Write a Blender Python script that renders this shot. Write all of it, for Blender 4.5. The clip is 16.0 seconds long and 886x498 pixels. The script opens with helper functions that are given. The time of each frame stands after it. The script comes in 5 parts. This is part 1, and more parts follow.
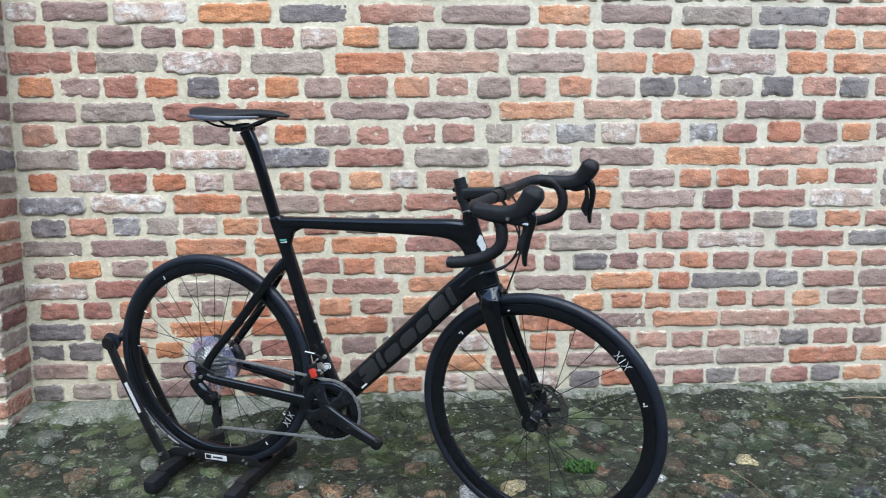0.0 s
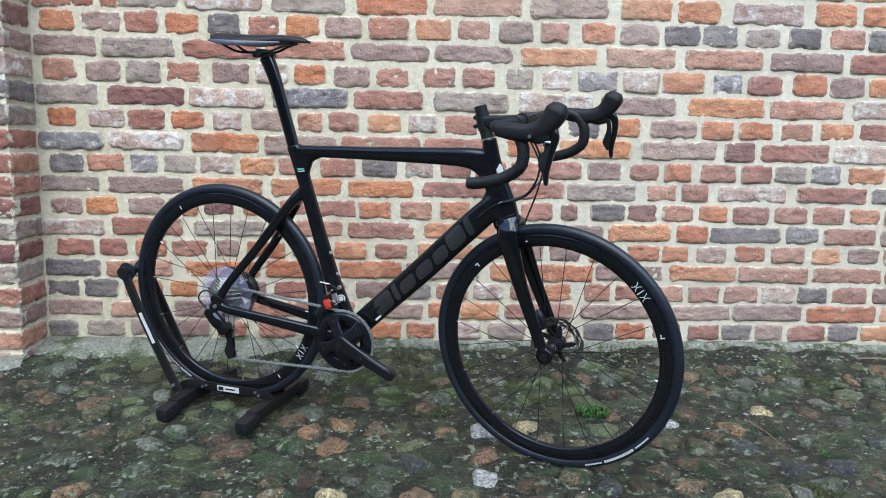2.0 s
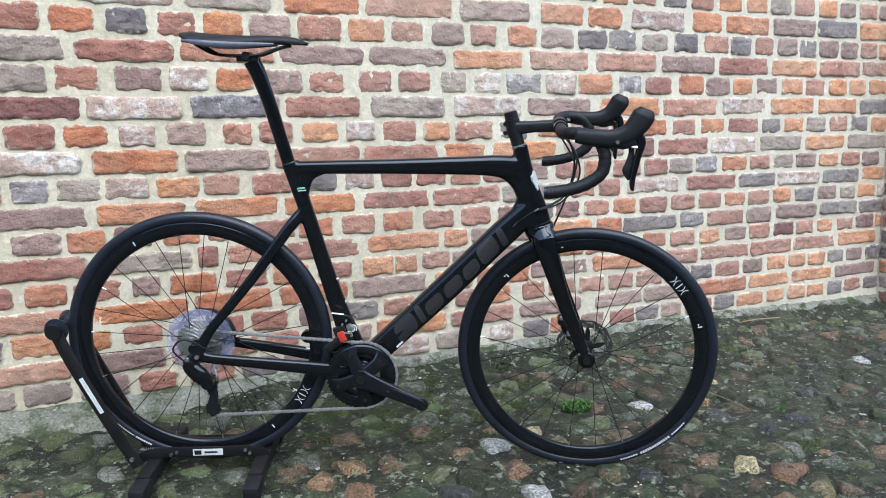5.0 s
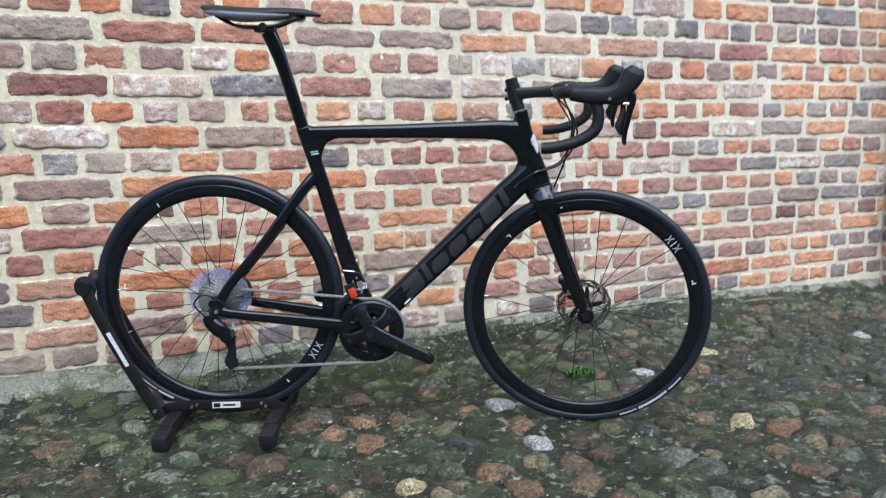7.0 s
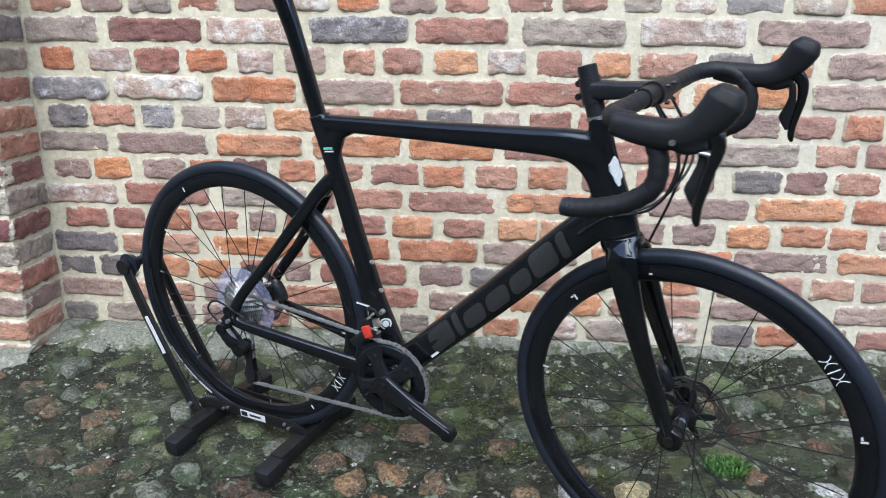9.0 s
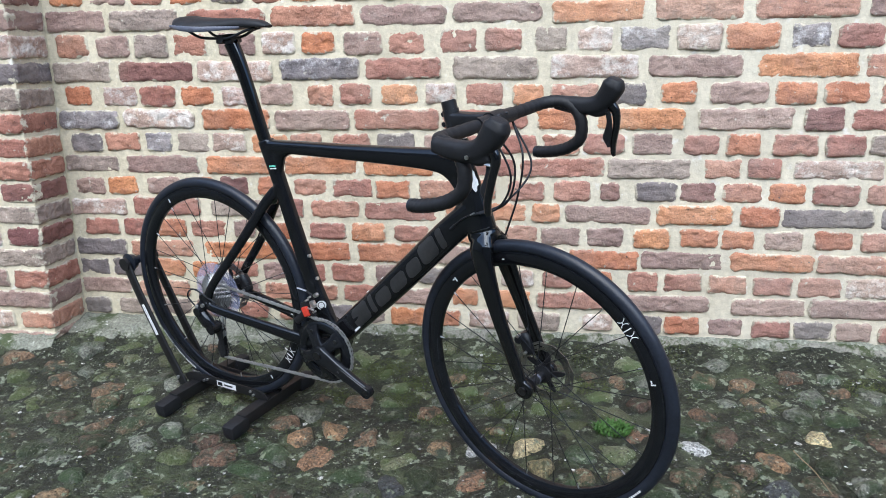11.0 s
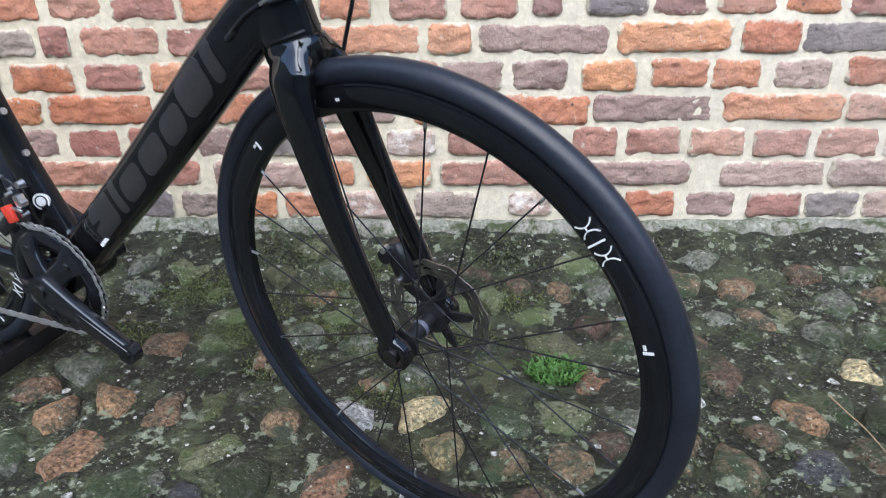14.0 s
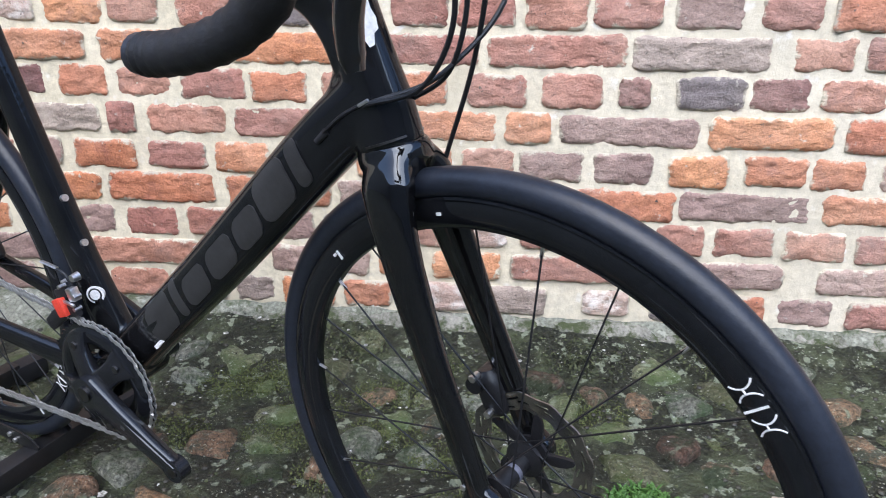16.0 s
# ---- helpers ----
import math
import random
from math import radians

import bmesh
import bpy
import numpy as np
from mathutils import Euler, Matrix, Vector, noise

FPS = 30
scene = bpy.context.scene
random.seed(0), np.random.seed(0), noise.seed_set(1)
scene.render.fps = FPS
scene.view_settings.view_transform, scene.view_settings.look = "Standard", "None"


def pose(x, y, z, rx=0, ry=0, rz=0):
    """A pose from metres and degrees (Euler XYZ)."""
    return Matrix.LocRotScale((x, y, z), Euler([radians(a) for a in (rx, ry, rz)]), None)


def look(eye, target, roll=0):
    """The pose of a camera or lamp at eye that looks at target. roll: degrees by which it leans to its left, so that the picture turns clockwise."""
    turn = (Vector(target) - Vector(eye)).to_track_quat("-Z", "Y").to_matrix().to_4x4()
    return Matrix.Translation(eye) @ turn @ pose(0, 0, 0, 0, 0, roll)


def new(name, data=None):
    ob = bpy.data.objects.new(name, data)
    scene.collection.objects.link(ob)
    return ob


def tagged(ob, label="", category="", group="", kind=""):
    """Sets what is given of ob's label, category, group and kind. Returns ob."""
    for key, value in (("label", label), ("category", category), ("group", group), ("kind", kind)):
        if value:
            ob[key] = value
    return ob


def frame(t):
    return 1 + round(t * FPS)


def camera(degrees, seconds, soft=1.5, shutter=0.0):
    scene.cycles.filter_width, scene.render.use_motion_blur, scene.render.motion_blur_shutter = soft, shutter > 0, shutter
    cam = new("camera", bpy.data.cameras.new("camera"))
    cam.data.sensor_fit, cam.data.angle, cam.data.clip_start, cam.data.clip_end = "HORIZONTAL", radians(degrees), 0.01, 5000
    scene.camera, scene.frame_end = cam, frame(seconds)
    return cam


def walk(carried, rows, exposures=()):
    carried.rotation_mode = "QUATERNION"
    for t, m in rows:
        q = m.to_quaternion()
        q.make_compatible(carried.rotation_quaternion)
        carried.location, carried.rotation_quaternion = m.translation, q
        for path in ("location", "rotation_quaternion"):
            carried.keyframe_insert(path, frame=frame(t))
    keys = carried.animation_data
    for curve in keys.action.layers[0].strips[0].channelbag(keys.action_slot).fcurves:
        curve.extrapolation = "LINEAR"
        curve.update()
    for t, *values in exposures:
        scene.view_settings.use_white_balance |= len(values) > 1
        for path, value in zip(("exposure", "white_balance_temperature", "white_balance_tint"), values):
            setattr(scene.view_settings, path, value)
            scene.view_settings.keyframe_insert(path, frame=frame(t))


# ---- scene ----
cam = camera(62.5, 16.0, soft=0.9, shutter=0.4)
PATH = [
    (0, (-0.053, 0.016, 0.995), (0.068, 1.996, 0.745), -0.4),
    (0.5, (-0.06, 0.011, 0.859), (0.008, 2.003, 0.699), -0.1),
    (1, (-0.061, 0.017, 0.841), (0.011, 2.001, 0.6), -0.2),
    (1.5, (-0.065, 0.02, 0.839), (0.025, 1.998, 0.561), 0.4),
    (2, (-0.068, 0.013, 0.843), (0.021, 1.991, 0.558), 1.1),
    (2.5, (-0.07, 0.042, 0.856), (0.011, 2.01, 0.509), 1.2),
    (3, (-0.187, 0.124, 0.9), (-0.035, 2.071, 0.468), 0.2),
    (3.5, (-0.446, 0.286, 0.926), (-0.036, 2.186, 0.455), -3.2),
    (4, (-0.578, 0.431, 0.908), (-0.05, 2.293, 0.404), -3.3),
    (4.5, (-0.697, 0.417, 0.906), (0.031, 2.235, 0.5), -1.0),
    (4.7, (-0.752, 0.37, 0.896), (0.027, 2.18, 0.554), -1.1),
    (6.8, (-0.808, 0.149, 0.724), (-0.039, 1.985, 0.529), -1.0),
    (7, (-0.799, 0.172, 0.744), (-0.052, 2.01, 0.493), -1.6),
    (7.5, (-0.702, 0.295, 0.856), (0.007, 2.123, 0.464), -2.1),
    (8, (-0.465, 0.48, 0.916), (0.025, 2.384, 0.544), -1.6),
    (8.5, (-0.224, 0.65, 0.974), (-0.07, 2.598, 0.551), 0.5),
    (9, (-0.019, 0.652, 0.989), (-0.188, 2.562, 0.422), 0.4),
    (9.5, (0.17, 0.501, 1.018), (-0.091, 2.424, 0.531), -0.4),
    (9.7, (0.206, 0.456, 1.013), (-0.059, 2.374, 0.513), -1.3),
    (11.8, (0.349, 0.284, 1.045), (0.044, 2.189, 0.52), 0.0),
    (12, (0.351, 0.288, 1.043), (0.044, 2.185, 0.488), 0.1),
    (12.5, (0.345, 0.382, 0.981), (0.109, 2.241, 0.283), -1.4),
    (12.9, (0.32, 0.625, 0.928), (0.29, 2.438, 0.085), -0.1),
    (13, (0.306, 0.684, 0.908), (0.236, 2.504, 0.082), -1.2),
    (13.5, (0.33, 0.949, 0.845), (0.24, 2.779, 0.043), -2.8),
    (14, (0.376, 1.097, 0.783), (0.283, 2.905, -0.068), -1.0),
    (14.5, (0.377, 1.136, 0.759), (0.281, 2.918, -0.144), -1.2),
    (15, (0.361, 1.16, 0.768), (0.235, 2.954, -0.107), -0.5),
    (15.5, (0.322, 1.192, 0.8), (0.158, 3.054, 0.089), 0.8),
    (16, (0.3, 1.216, 0.799), (0.103, 3.086, 0.116), 0.4),
]
walk(cam, [(t, look(eye, target, roll)) for t, eye, target, roll in PATH], exposures=[(0, 1.08, 5930, 4), (1.5, 1.10, 5900, 4), (2.5, 1.08, 5900, 4), (3, 1.28, 5900, 4), (3.5, 1.22, 5920, 4), (4.5, 1.19, 5950, 5), (7.5, 1.15, 6030, 7), (9.5, 1.25, 6050, 6), (12, 1.22, 6100, 7), (12.5, 1.19, 6080, 7), (13, 1.56, 6050, 8), (13.5, 1.5, 6080, 9), (14.5, 1.42, 6100, 11), (16, 1.48, 6120, 12)])

# ---- world and light ----
world = bpy.data.worlds.new("overcast_sky")
scene.world = world
world.use_nodes = True
wn = world.node_tree
sky = wn.nodes.new("ShaderNodeTexSky")
sky.sky_type = "NISHITA"
sky.sun_disc = False
sky.sun_elevation = radians(52)
sky.sun_rotation = radians(200)
sky.air_density, sky.dust_density, sky.ozone_density = 1.0, 1.5, 1.0
wn.links.new(sky.outputs["Color"], wn.nodes["Background"].inputs["Color"])
wn.nodes["Background"].inputs["Strength"].default_value = 0.15

sun_data = bpy.data.lights.new("sun", "SUN")
sun_data.energy, sun_data.angle, sun_data.color = 1.8, radians(75), (1.0, 0.99, 0.97)
sun = new("sun", sun_data)
sun.matrix_world = look((0.5, -2.8, 5.2), (0, 2.0, 0.4))


# ---- mesh helpers ----
def part(name, bm, material, parent, label="", smooth=35):
    """One mesh object from a bmesh, under a thing or a part (or at top level)."""
    me = bpy.data.meshes.new(name)
    bmesh.ops.recalc_face_normals(bm, faces=bm.faces)
    for f in bm.faces:
        f.smooth = smooth > 0
    bm.to_mesh(me)
    bm.free()
    if smooth:
        me.set_sharp_from_angle(angle=radians(smooth))
    me.materials.append(material)
    ob = new(name, me)
    ob.parent = parent
    return tagged(ob, label)


def blended(ob, voxel=0.0026, times=10):
    """Melts the overlapping tubes of a moulded part into one skin with soft joints."""
    re_ = ob.modifiers.new("skin", "REMESH")
    re_.mode, re_.voxel_size, re_.use_smooth_shade = "VOXEL", voxel, True
    sm = ob.modifiers.new("soften", "SMOOTH")
    sm.factor, sm.iterations = 0.5, times
    return ob


def spline(pts, n):
    """Points along a smooth curve through the given ones."""
    pts = [Vector(p) for p in pts]
    ext = [2 * pts[0] - pts[1]] + pts + [2 * pts[-1] - pts[-2]]
    out = []
    for i in range(len(pts) - 1):
        p0, p1, p2, p3 = ext[i:i + 4]
        for k in range(n):
            t = k / n
            out.append(0.5 * (2 * p1 + (p2 - p0) * t + (2 * p0 - 5 * p1 + 4 * p2 - p3) * t * t + (3 * p1 - p0 - 3 * p2 + p3) * t ** 3))
    return out + [pts[-1]]


def sweep(bm, pts, sizes, seg=16, power=2.0, side=(0, 1, 0), caps=True):
    """A tube along pts; sizes are (half width along side, half height) at each or all of them."""
    pts = [Vector(p) for p in pts]
    n = len(pts)
    if not isinstance(sizes, list):
        sizes = [sizes] * n
    if len(sizes) != n:
        old = sizes
        sizes = []
        for i in range(n):
            f = i / (n - 1) * (len(old) - 1)
            k = min(int(f), len(old) - 2)
            sizes.append(tuple(old[k][j] * (1 - f + k) + old[k + 1][j] * (f - k) for j in (0, 1)))
    rings = []
    for i, p in enumerate(pts):
        t = (pts[min(i + 1, n - 1)] - pts[max(i - 1, 0)]).normalized()
        a = Vector(side)
        a = (a - t * a.dot(t)).normalized()
        b = t.cross(a)
        ring = []
        for k in range(seg):
            c, s = math.cos(2 * math.pi * k / seg), math.sin(2 * math.pi * k / seg)
            q = 2.0 / power
            ring.append(bm.verts.new(p + a * sizes[i][0] * math.copysign(abs(c) ** q, c) + b * sizes[i][1] * math.copysign(abs(s) ** q, s)))
        rings.append(ring)
    for r0, r1 in zip(rings, rings[1:]):
        for k in range(seg):
            bm.faces.new((r0[k], r0[(k + 1) % seg], r1[(k + 1) % seg], r1[k]))
    if caps:
        bm.faces.new(rings[0][::-1])
        bm.faces.new(rings[-1])


def rod(bm, a, b, r, seg=10, r2=None):
    d = Vector(b) - Vector(a)
    side = (0, 1, 0) if abs(d.normalized().y) < 0.9 else (1, 0, 0)
    sweep(bm, [a, b], [(r, r), (r2 or r, r2 or r)], seg, 2.0, side)


def lathe(bm, profile, cx, cz, seg=72, closed=True):
    """Revolves (radius, y) pairs round the axle through (cx, cz)."""
    rings = []
    for r, y in profile:
        rings.append([bm.verts.new((cx + r * math.cos(2 * math.pi * k / seg), y, cz + r * math.sin(2 * math.pi * k / seg))) for k in range(seg)])
    pairs = list(zip(rings, rings[1:])) + ([(rings[-1], rings[0])] if closed else [])
    for r0, r1 in pairs:
        for k in range(seg):
            bm.faces.new((r0[k], r0[(k + 1) % seg], r1[(k + 1) % seg], r1[k]))


def box(bm, centre, size, turn=None, bevel=0.0):
    m = Matrix.Translation(centre) @ (turn.to_4x4() if turn else Matrix())
    made = bmesh.ops.create_cube(bm, size=1.0, matrix=m @ Matrix.Diagonal((*size, 1)))
    if bevel:
        edges = list({e for v in made["verts"] for e in v.link_edges})
        bmesh.ops.bevel(bm, geom=edges, offset=bevel, segments=2, affect="EDGES", profile=0.6)


# ---- materials ----
def material(name, low, high, scale=6.0, rough=(0.5, 0.7), bump=0.0, bump_scale=80.0, metal=0.0, coat=0.0, vary=0.0, stain=None, stain_at=(0.6, 0.75), stain_scale=14.0, spec=0.5, bump_depth=0.004, fleck=None, fleck_at=(0.66, 0.70), fleck_scale=60.0, grain=0.35, smear=None, haze=None, haze_at=(0.45, 0.62), stretch=0.0, salt=None, glare_wash=None, swing=(0.42, 1.5), grain_scale=14, sky_tint=None):
    """Two tints mixed by noise at two scales, fine relief, and a stain with a shape of its own."""
    m = bpy.data.materials.new(name)
    m.use_nodes = True
    t = m.node_tree
    add, link = t.nodes.new, t.links.new
    b = t.nodes["Principled BSDF"]
    geo = add("ShaderNodeNewGeometry")

    def noise_node(sc, detail, rg=0.6):
        n = add("ShaderNodeTexNoise")
        n.inputs["Scale"].default_value, n.inputs["Detail"].default_value, n.inputs["Roughness"].default_value = sc, detail, rg
        link(geo.outputs["Position"], n.inputs["Vector"])
        return n

    def ramp(src, a, c):
        r = add("ShaderNodeMapRange")
        r.inputs["From Min"].default_value, r.inputs["From Max"].default_value = a, c
        link(src, r.inputs["Value"])
        return r.outputs["Result"]

    def mix(fac, a, c, blend="MIX"):
        x = add("ShaderNodeMix")
        x.data_type, x.blend_type = "RGBA", blend
        for sock, val in ((x.inputs[0], fac), (x.inputs[6], a), (x.inputs[7], c)):
            if hasattr(val, "links"):
                link(val, sock)
            else:
                sock.default_value = val if isinstance(val, float) else (*val, 1)
        return x.outputs[2]

    big, fine = noise_node(scale, 4), noise_node(scale * grain_scale, 6, 0.7)
    col = mix(ramp(big.outputs["Fac"], 0.35, 0.65), low, high)
    col = mix(grain, col, mix(ramp(fine.outputs["Fac"], 0.33, 0.67), tuple(v * swing[0] for v in low), tuple(min(1, v * swing[1]) for v in high)))
    if stain:
        st = noise_node(stain_scale, 8, 0.75)
        col = mix(ramp(st.outputs["Fac"], *stain_at), col, stain)
    if fleck:
        fl = noise_node(fleck_scale, 3, 0.55)
        col = mix(ramp(fl.outputs["Fac"], *fleck_at), col, fleck)
    if salt:
        sa = noise_node(salt[1], 3, 0.6)
        both = add("ShaderNodeMath")
        both.operation = "MULTIPLY"
        link(ramp(sa.outputs["Fac"], salt[2], salt[2] + 0.04), both.inputs[0])
        link(ramp(noise_node(salt[1] / 11, 4, 0.6).outputs["Fac"], 0.44, 0.58), both.inputs[1])
        col = mix(both.outputs["Value"], col, salt[0])
    if haze:
        wide = noise_node(1.7, 5, 0.65)
        col = mix(ramp(wide.outputs["Fac"], *haze_at), col, mix(0.24, col, haze))
    if glare_wash:
        # a gradually paler, limewashed right stretch, with the glare there put into the colour
        sx = add("ShaderNodeSeparateXYZ")
        link(geo.outputs["Position"], sx.inputs[0])
        far = add("ShaderNodeMath")
        far.operation, far.inputs[1].default_value = "MULTIPLY_ADD", 1.6
        link(noise_node(2.2, 5, 0.65).outputs["Fac"], far.inputs[0])
        link(sx.outputs["X"], far.inputs[2])
        part_ = add("ShaderNodeMath")
        part_.operation, part_.inputs[1].default_value = "MULTIPLY", glare_wash[1]
        link(ramp(far.outputs["Value"], 0.5, 1.7), part_.inputs[0])
        col = mix(part_.outputs["Value"], col, glare_wash[0])
    if smear:
        rim = add("ShaderNodeAttribute")
        rim.attribute_name = "edge"
        wob = add("ShaderNodeMath")
        wob.operation, wob.inputs[1].default_value = "MULTIPLY_ADD", 0.9
        link(noise_node(26, 6, 0.7).outputs["Fac"], wob.inputs[0])
        link(rim.outputs["Fac"], wob.inputs[2])
        col = mix(ramp(wob.outputs["Value"], 0.52, 0.43), col, smear)
    if vary:
        info = add("ShaderNodeObjectInfo")
        hsv = add("ShaderNodeHueSaturation")
        link(col, hsv.inputs["Color"])
        r = add("ShaderNodeMapRange")
        r.inputs["To Min"].default_value, r.inputs["To Max"].default_value = 1 - vary, 1 + vary
        link(info.outputs["Random"], r.inputs["Value"])
        link(r.outputs["Result"], hsv.inputs["Value"])
        r2 = add("ShaderNodeMapRange")
        r2.inputs["To Min"].default_value, r2.inputs["To Max"].default_value = 0.5 - vary * 0.05, 0.5 + vary * 0.05
        link(info.outputs["Random"], r2.inputs["Value"])
        link(r2.outputs["Result"], hsv.inputs["Hue"])
        col = hsv.outputs["Color"]
    link(col, b.inputs["Base Color"])
    rr = add("ShaderNodeMapRange")
    rr.inputs["To Min"].default_value, rr.inputs["To Max"].default_value = rough
    link(fine.outputs["Fac"], rr.inputs["Value"])
    link(rr.outputs["Result"], b.inputs["Roughness"])
    b.inputs["Metallic"].default_value = metal
    b.inputs["Coat Weight"].default_value = coat
    b.inputs["Coat Roughness"].default_value = 0.08
    b.inputs["Specular IOR Level"].default_value = spec
    # bluish sky reflection, put into the specular colour
    if sky_tint:
        b.inputs["Specular Tint"].default_value = (*sky_tint, 1)
    if bump:
        bn, bs = add("ShaderNodeBump"), noise_node(bump_scale, 8, 0.65)
        if stretch:
            flat = add("ShaderNodeVectorMath")
            flat.operation, flat.inputs[1].default_value = "MULTIPLY", (1.0, 1.0, stretch)
            link(geo.outputs["Position"], flat.inputs[0])
            link(flat.outputs["Vector"], bs.inputs["Vector"])
        bn.inputs["Strength"].default_value, bn.inputs["Distance"].default_value = bump, bump_depth
        link(bs.outputs["Fac"], bn.inputs["Height"])
        link(bn.outputs["Normal"], b.inputs["Normal"])
    return m


def brick_paint(name, low, high, vary, stain, at, scale=14.0):
    # the faint paling of bricks towards the right is glare put into the colour
    return material(name, tuple(v * 0.84 for v in low), tuple(v * 1.08 for v in high), 15, (0.8, 0.95), 1.0, 24, vary=vary, stain=stain, stain_at=at, stain_scale=scale, bump_depth=0.016, fleck=(0.56, 0.52, 0.44), fleck_at=(0.68, 0.76), fleck_scale=40, grain=0.30, smear=(0.54, 0.49, 0.385), haze=(0.52, 0.455, 0.36), stretch=1.25, salt=((0.075, 0.05, 0.042), 85, 0.655), glare_wash=((0.54, 0.51, 0.49), 0.08))


BRICK = {
    "o": brick_paint("brick_orange", (0.42, 0.143, 0.064), (0.57, 0.244, 0.122), 0.16, (0.27, 0.11, 0.075), (0.54, 0.72)),
    "r": brick_paint("brick_red", (0.302, 0.123, 0.086), (0.445, 0.214, 0.154), 0.18, (0.22, 0.12, 0.10), (0.52, 0.72)),
    "p": brick_paint("brick_mauve", (0.26, 0.165, 0.14), (0.37, 0.25, 0.21), 0.16, (0.46, 0.37, 0.32), (0.56, 0.78)),
    "m": brick_paint("brick_maroon", (0.16, 0.070, 0.062), (0.25, 0.115, 0.10), 0.18, (0.35, 0.27, 0.25), (0.64, 0.8)),
    "g": brick_paint("brick_grey_brown", (0.24, 0.185, 0.155), (0.36, 0.285, 0.24), 0.14, (0.44, 0.36, 0.30), (0.56, 0.78)),
    "d": brick_paint("brick_dark_grey", (0.13, 0.112, 0.112), (0.22, 0.185, 0.18), 0.18, (0.34, 0.30, 0.29), (0.6, 0.78)),
    "w": brick_paint("brick_limewashed", (0.36, 0.235, 0.19), (0.48, 0.34, 0.28), 0.12, (0.66, 0.60, 0.55), (0.48, 0.60), 18),
    "k": brick_paint("brick_grey_spotted", (0.17, 0.15, 0.16), (0.29, 0.255, 0.25), 0.14, (0.58, 0.56, 0.56), (0.52, 0.64), 16),
}
MORTAR = material("lime_mortar", (0.51, 0.453, 0.325), (0.668, 0.606, 0.465), 4, (0.85, 0.95), 0.6, 60, stain=(0.40, 0.36, 0.265), stain_at=(0.54, 0.80), stain_scale=3.5, bump_depth=0.006, fleck=(0.70, 0.67, 0.60), fleck_at=(0.62, 0.74), fleck_scale=26, grain=0.25, glare_wash=((0.63, 0.615, 0.575), 0.22))
# grey of the added, unseen walls, set for reflections and bounce
UNSEEN_WALL = material("grey_render", (0.20, 0.195, 0.185), (0.27, 0.265, 0.25), 1.5, (0.85, 0.95), 0.6, 30)
SKIRT = material("cement_skirt", (0.10, 0.10, 0.082), (0.29, 0.28, 0.24), 11, (0.85, 0.95), 1.0, 50, stain=(0.045, 0.058, 0.022), stain_at=(0.46, 0.56), stain_scale=12, bump_depth=0.008)
APRON = material("lichened_cement", (0.115, 0.125, 0.092), (0.27, 0.275, 0.225), 9, (0.8, 0.95), 1.0, 60, stain=(0.062, 0.080, 0.034), stain_at=(0.50, 0.60), stain_scale=8, bump_depth=0.010, fleck=(0.34, 0.35, 0.29), fleck_at=(0.60, 0.68), fleck_scale=45, grain=0.6, swing=(0.4, 1.4))
SOIL = material("mossy_soil", (0.003, 0.003, 0.0025), (0.016, 0.018, 0.010), 6, (0.12, 0.7), 1.0, 70, stain=(0.066, 0.079, 0.040), stain_at=(0.49, 0.59), stain_scale=8, swing=(0.15, 2.4), grain_scale=22, bump_depth=0.020, fleck=(0.23, 0.26, 0.185), fleck_at=(0.59, 0.635), fleck_scale=38, grain=0.9, salt=((0.40, 0.42, 0.34), 190, 0.615))
MOSS = material("moss_cushion", (0.026, 0.033, 0.015), (0.080, 0.093, 0.042), 5, (0.7, 0.95), 1.0, 160, grain=0.7)
GRIT = material("grit", (0.010, 0.010, 0.008), (0.050, 0.048, 0.036), 40, (0.3, 0.8), 0.5, 200, stain=(0.22, 0.21, 0.17), stain_at=(0.56, 0.7), stain_scale=25)


def cobble_paint(name, low, high, vary, moss, at, scale):
    low, high = tuple(v * 0.62 for v in low), tuple(v * 0.97 for v in high)
    return material(name, low, high, 12, (0.10, 0.60), 1.0, 75, swing=(0.12, 2.0), grain_scale=11, vary=vary, stain=tuple(v * f for v, f in zip(moss, (1.45, 1.54, 2.05))), stain_at=at, stain_scale=scale, bump_depth=0.020, fleck=(0.23, 0.26, 0.175), fleck_at=(0.60, 0.69), fleck_scale=38, grain=0.95, salt=((0.40, 0.42, 0.34), 190, 0.615))


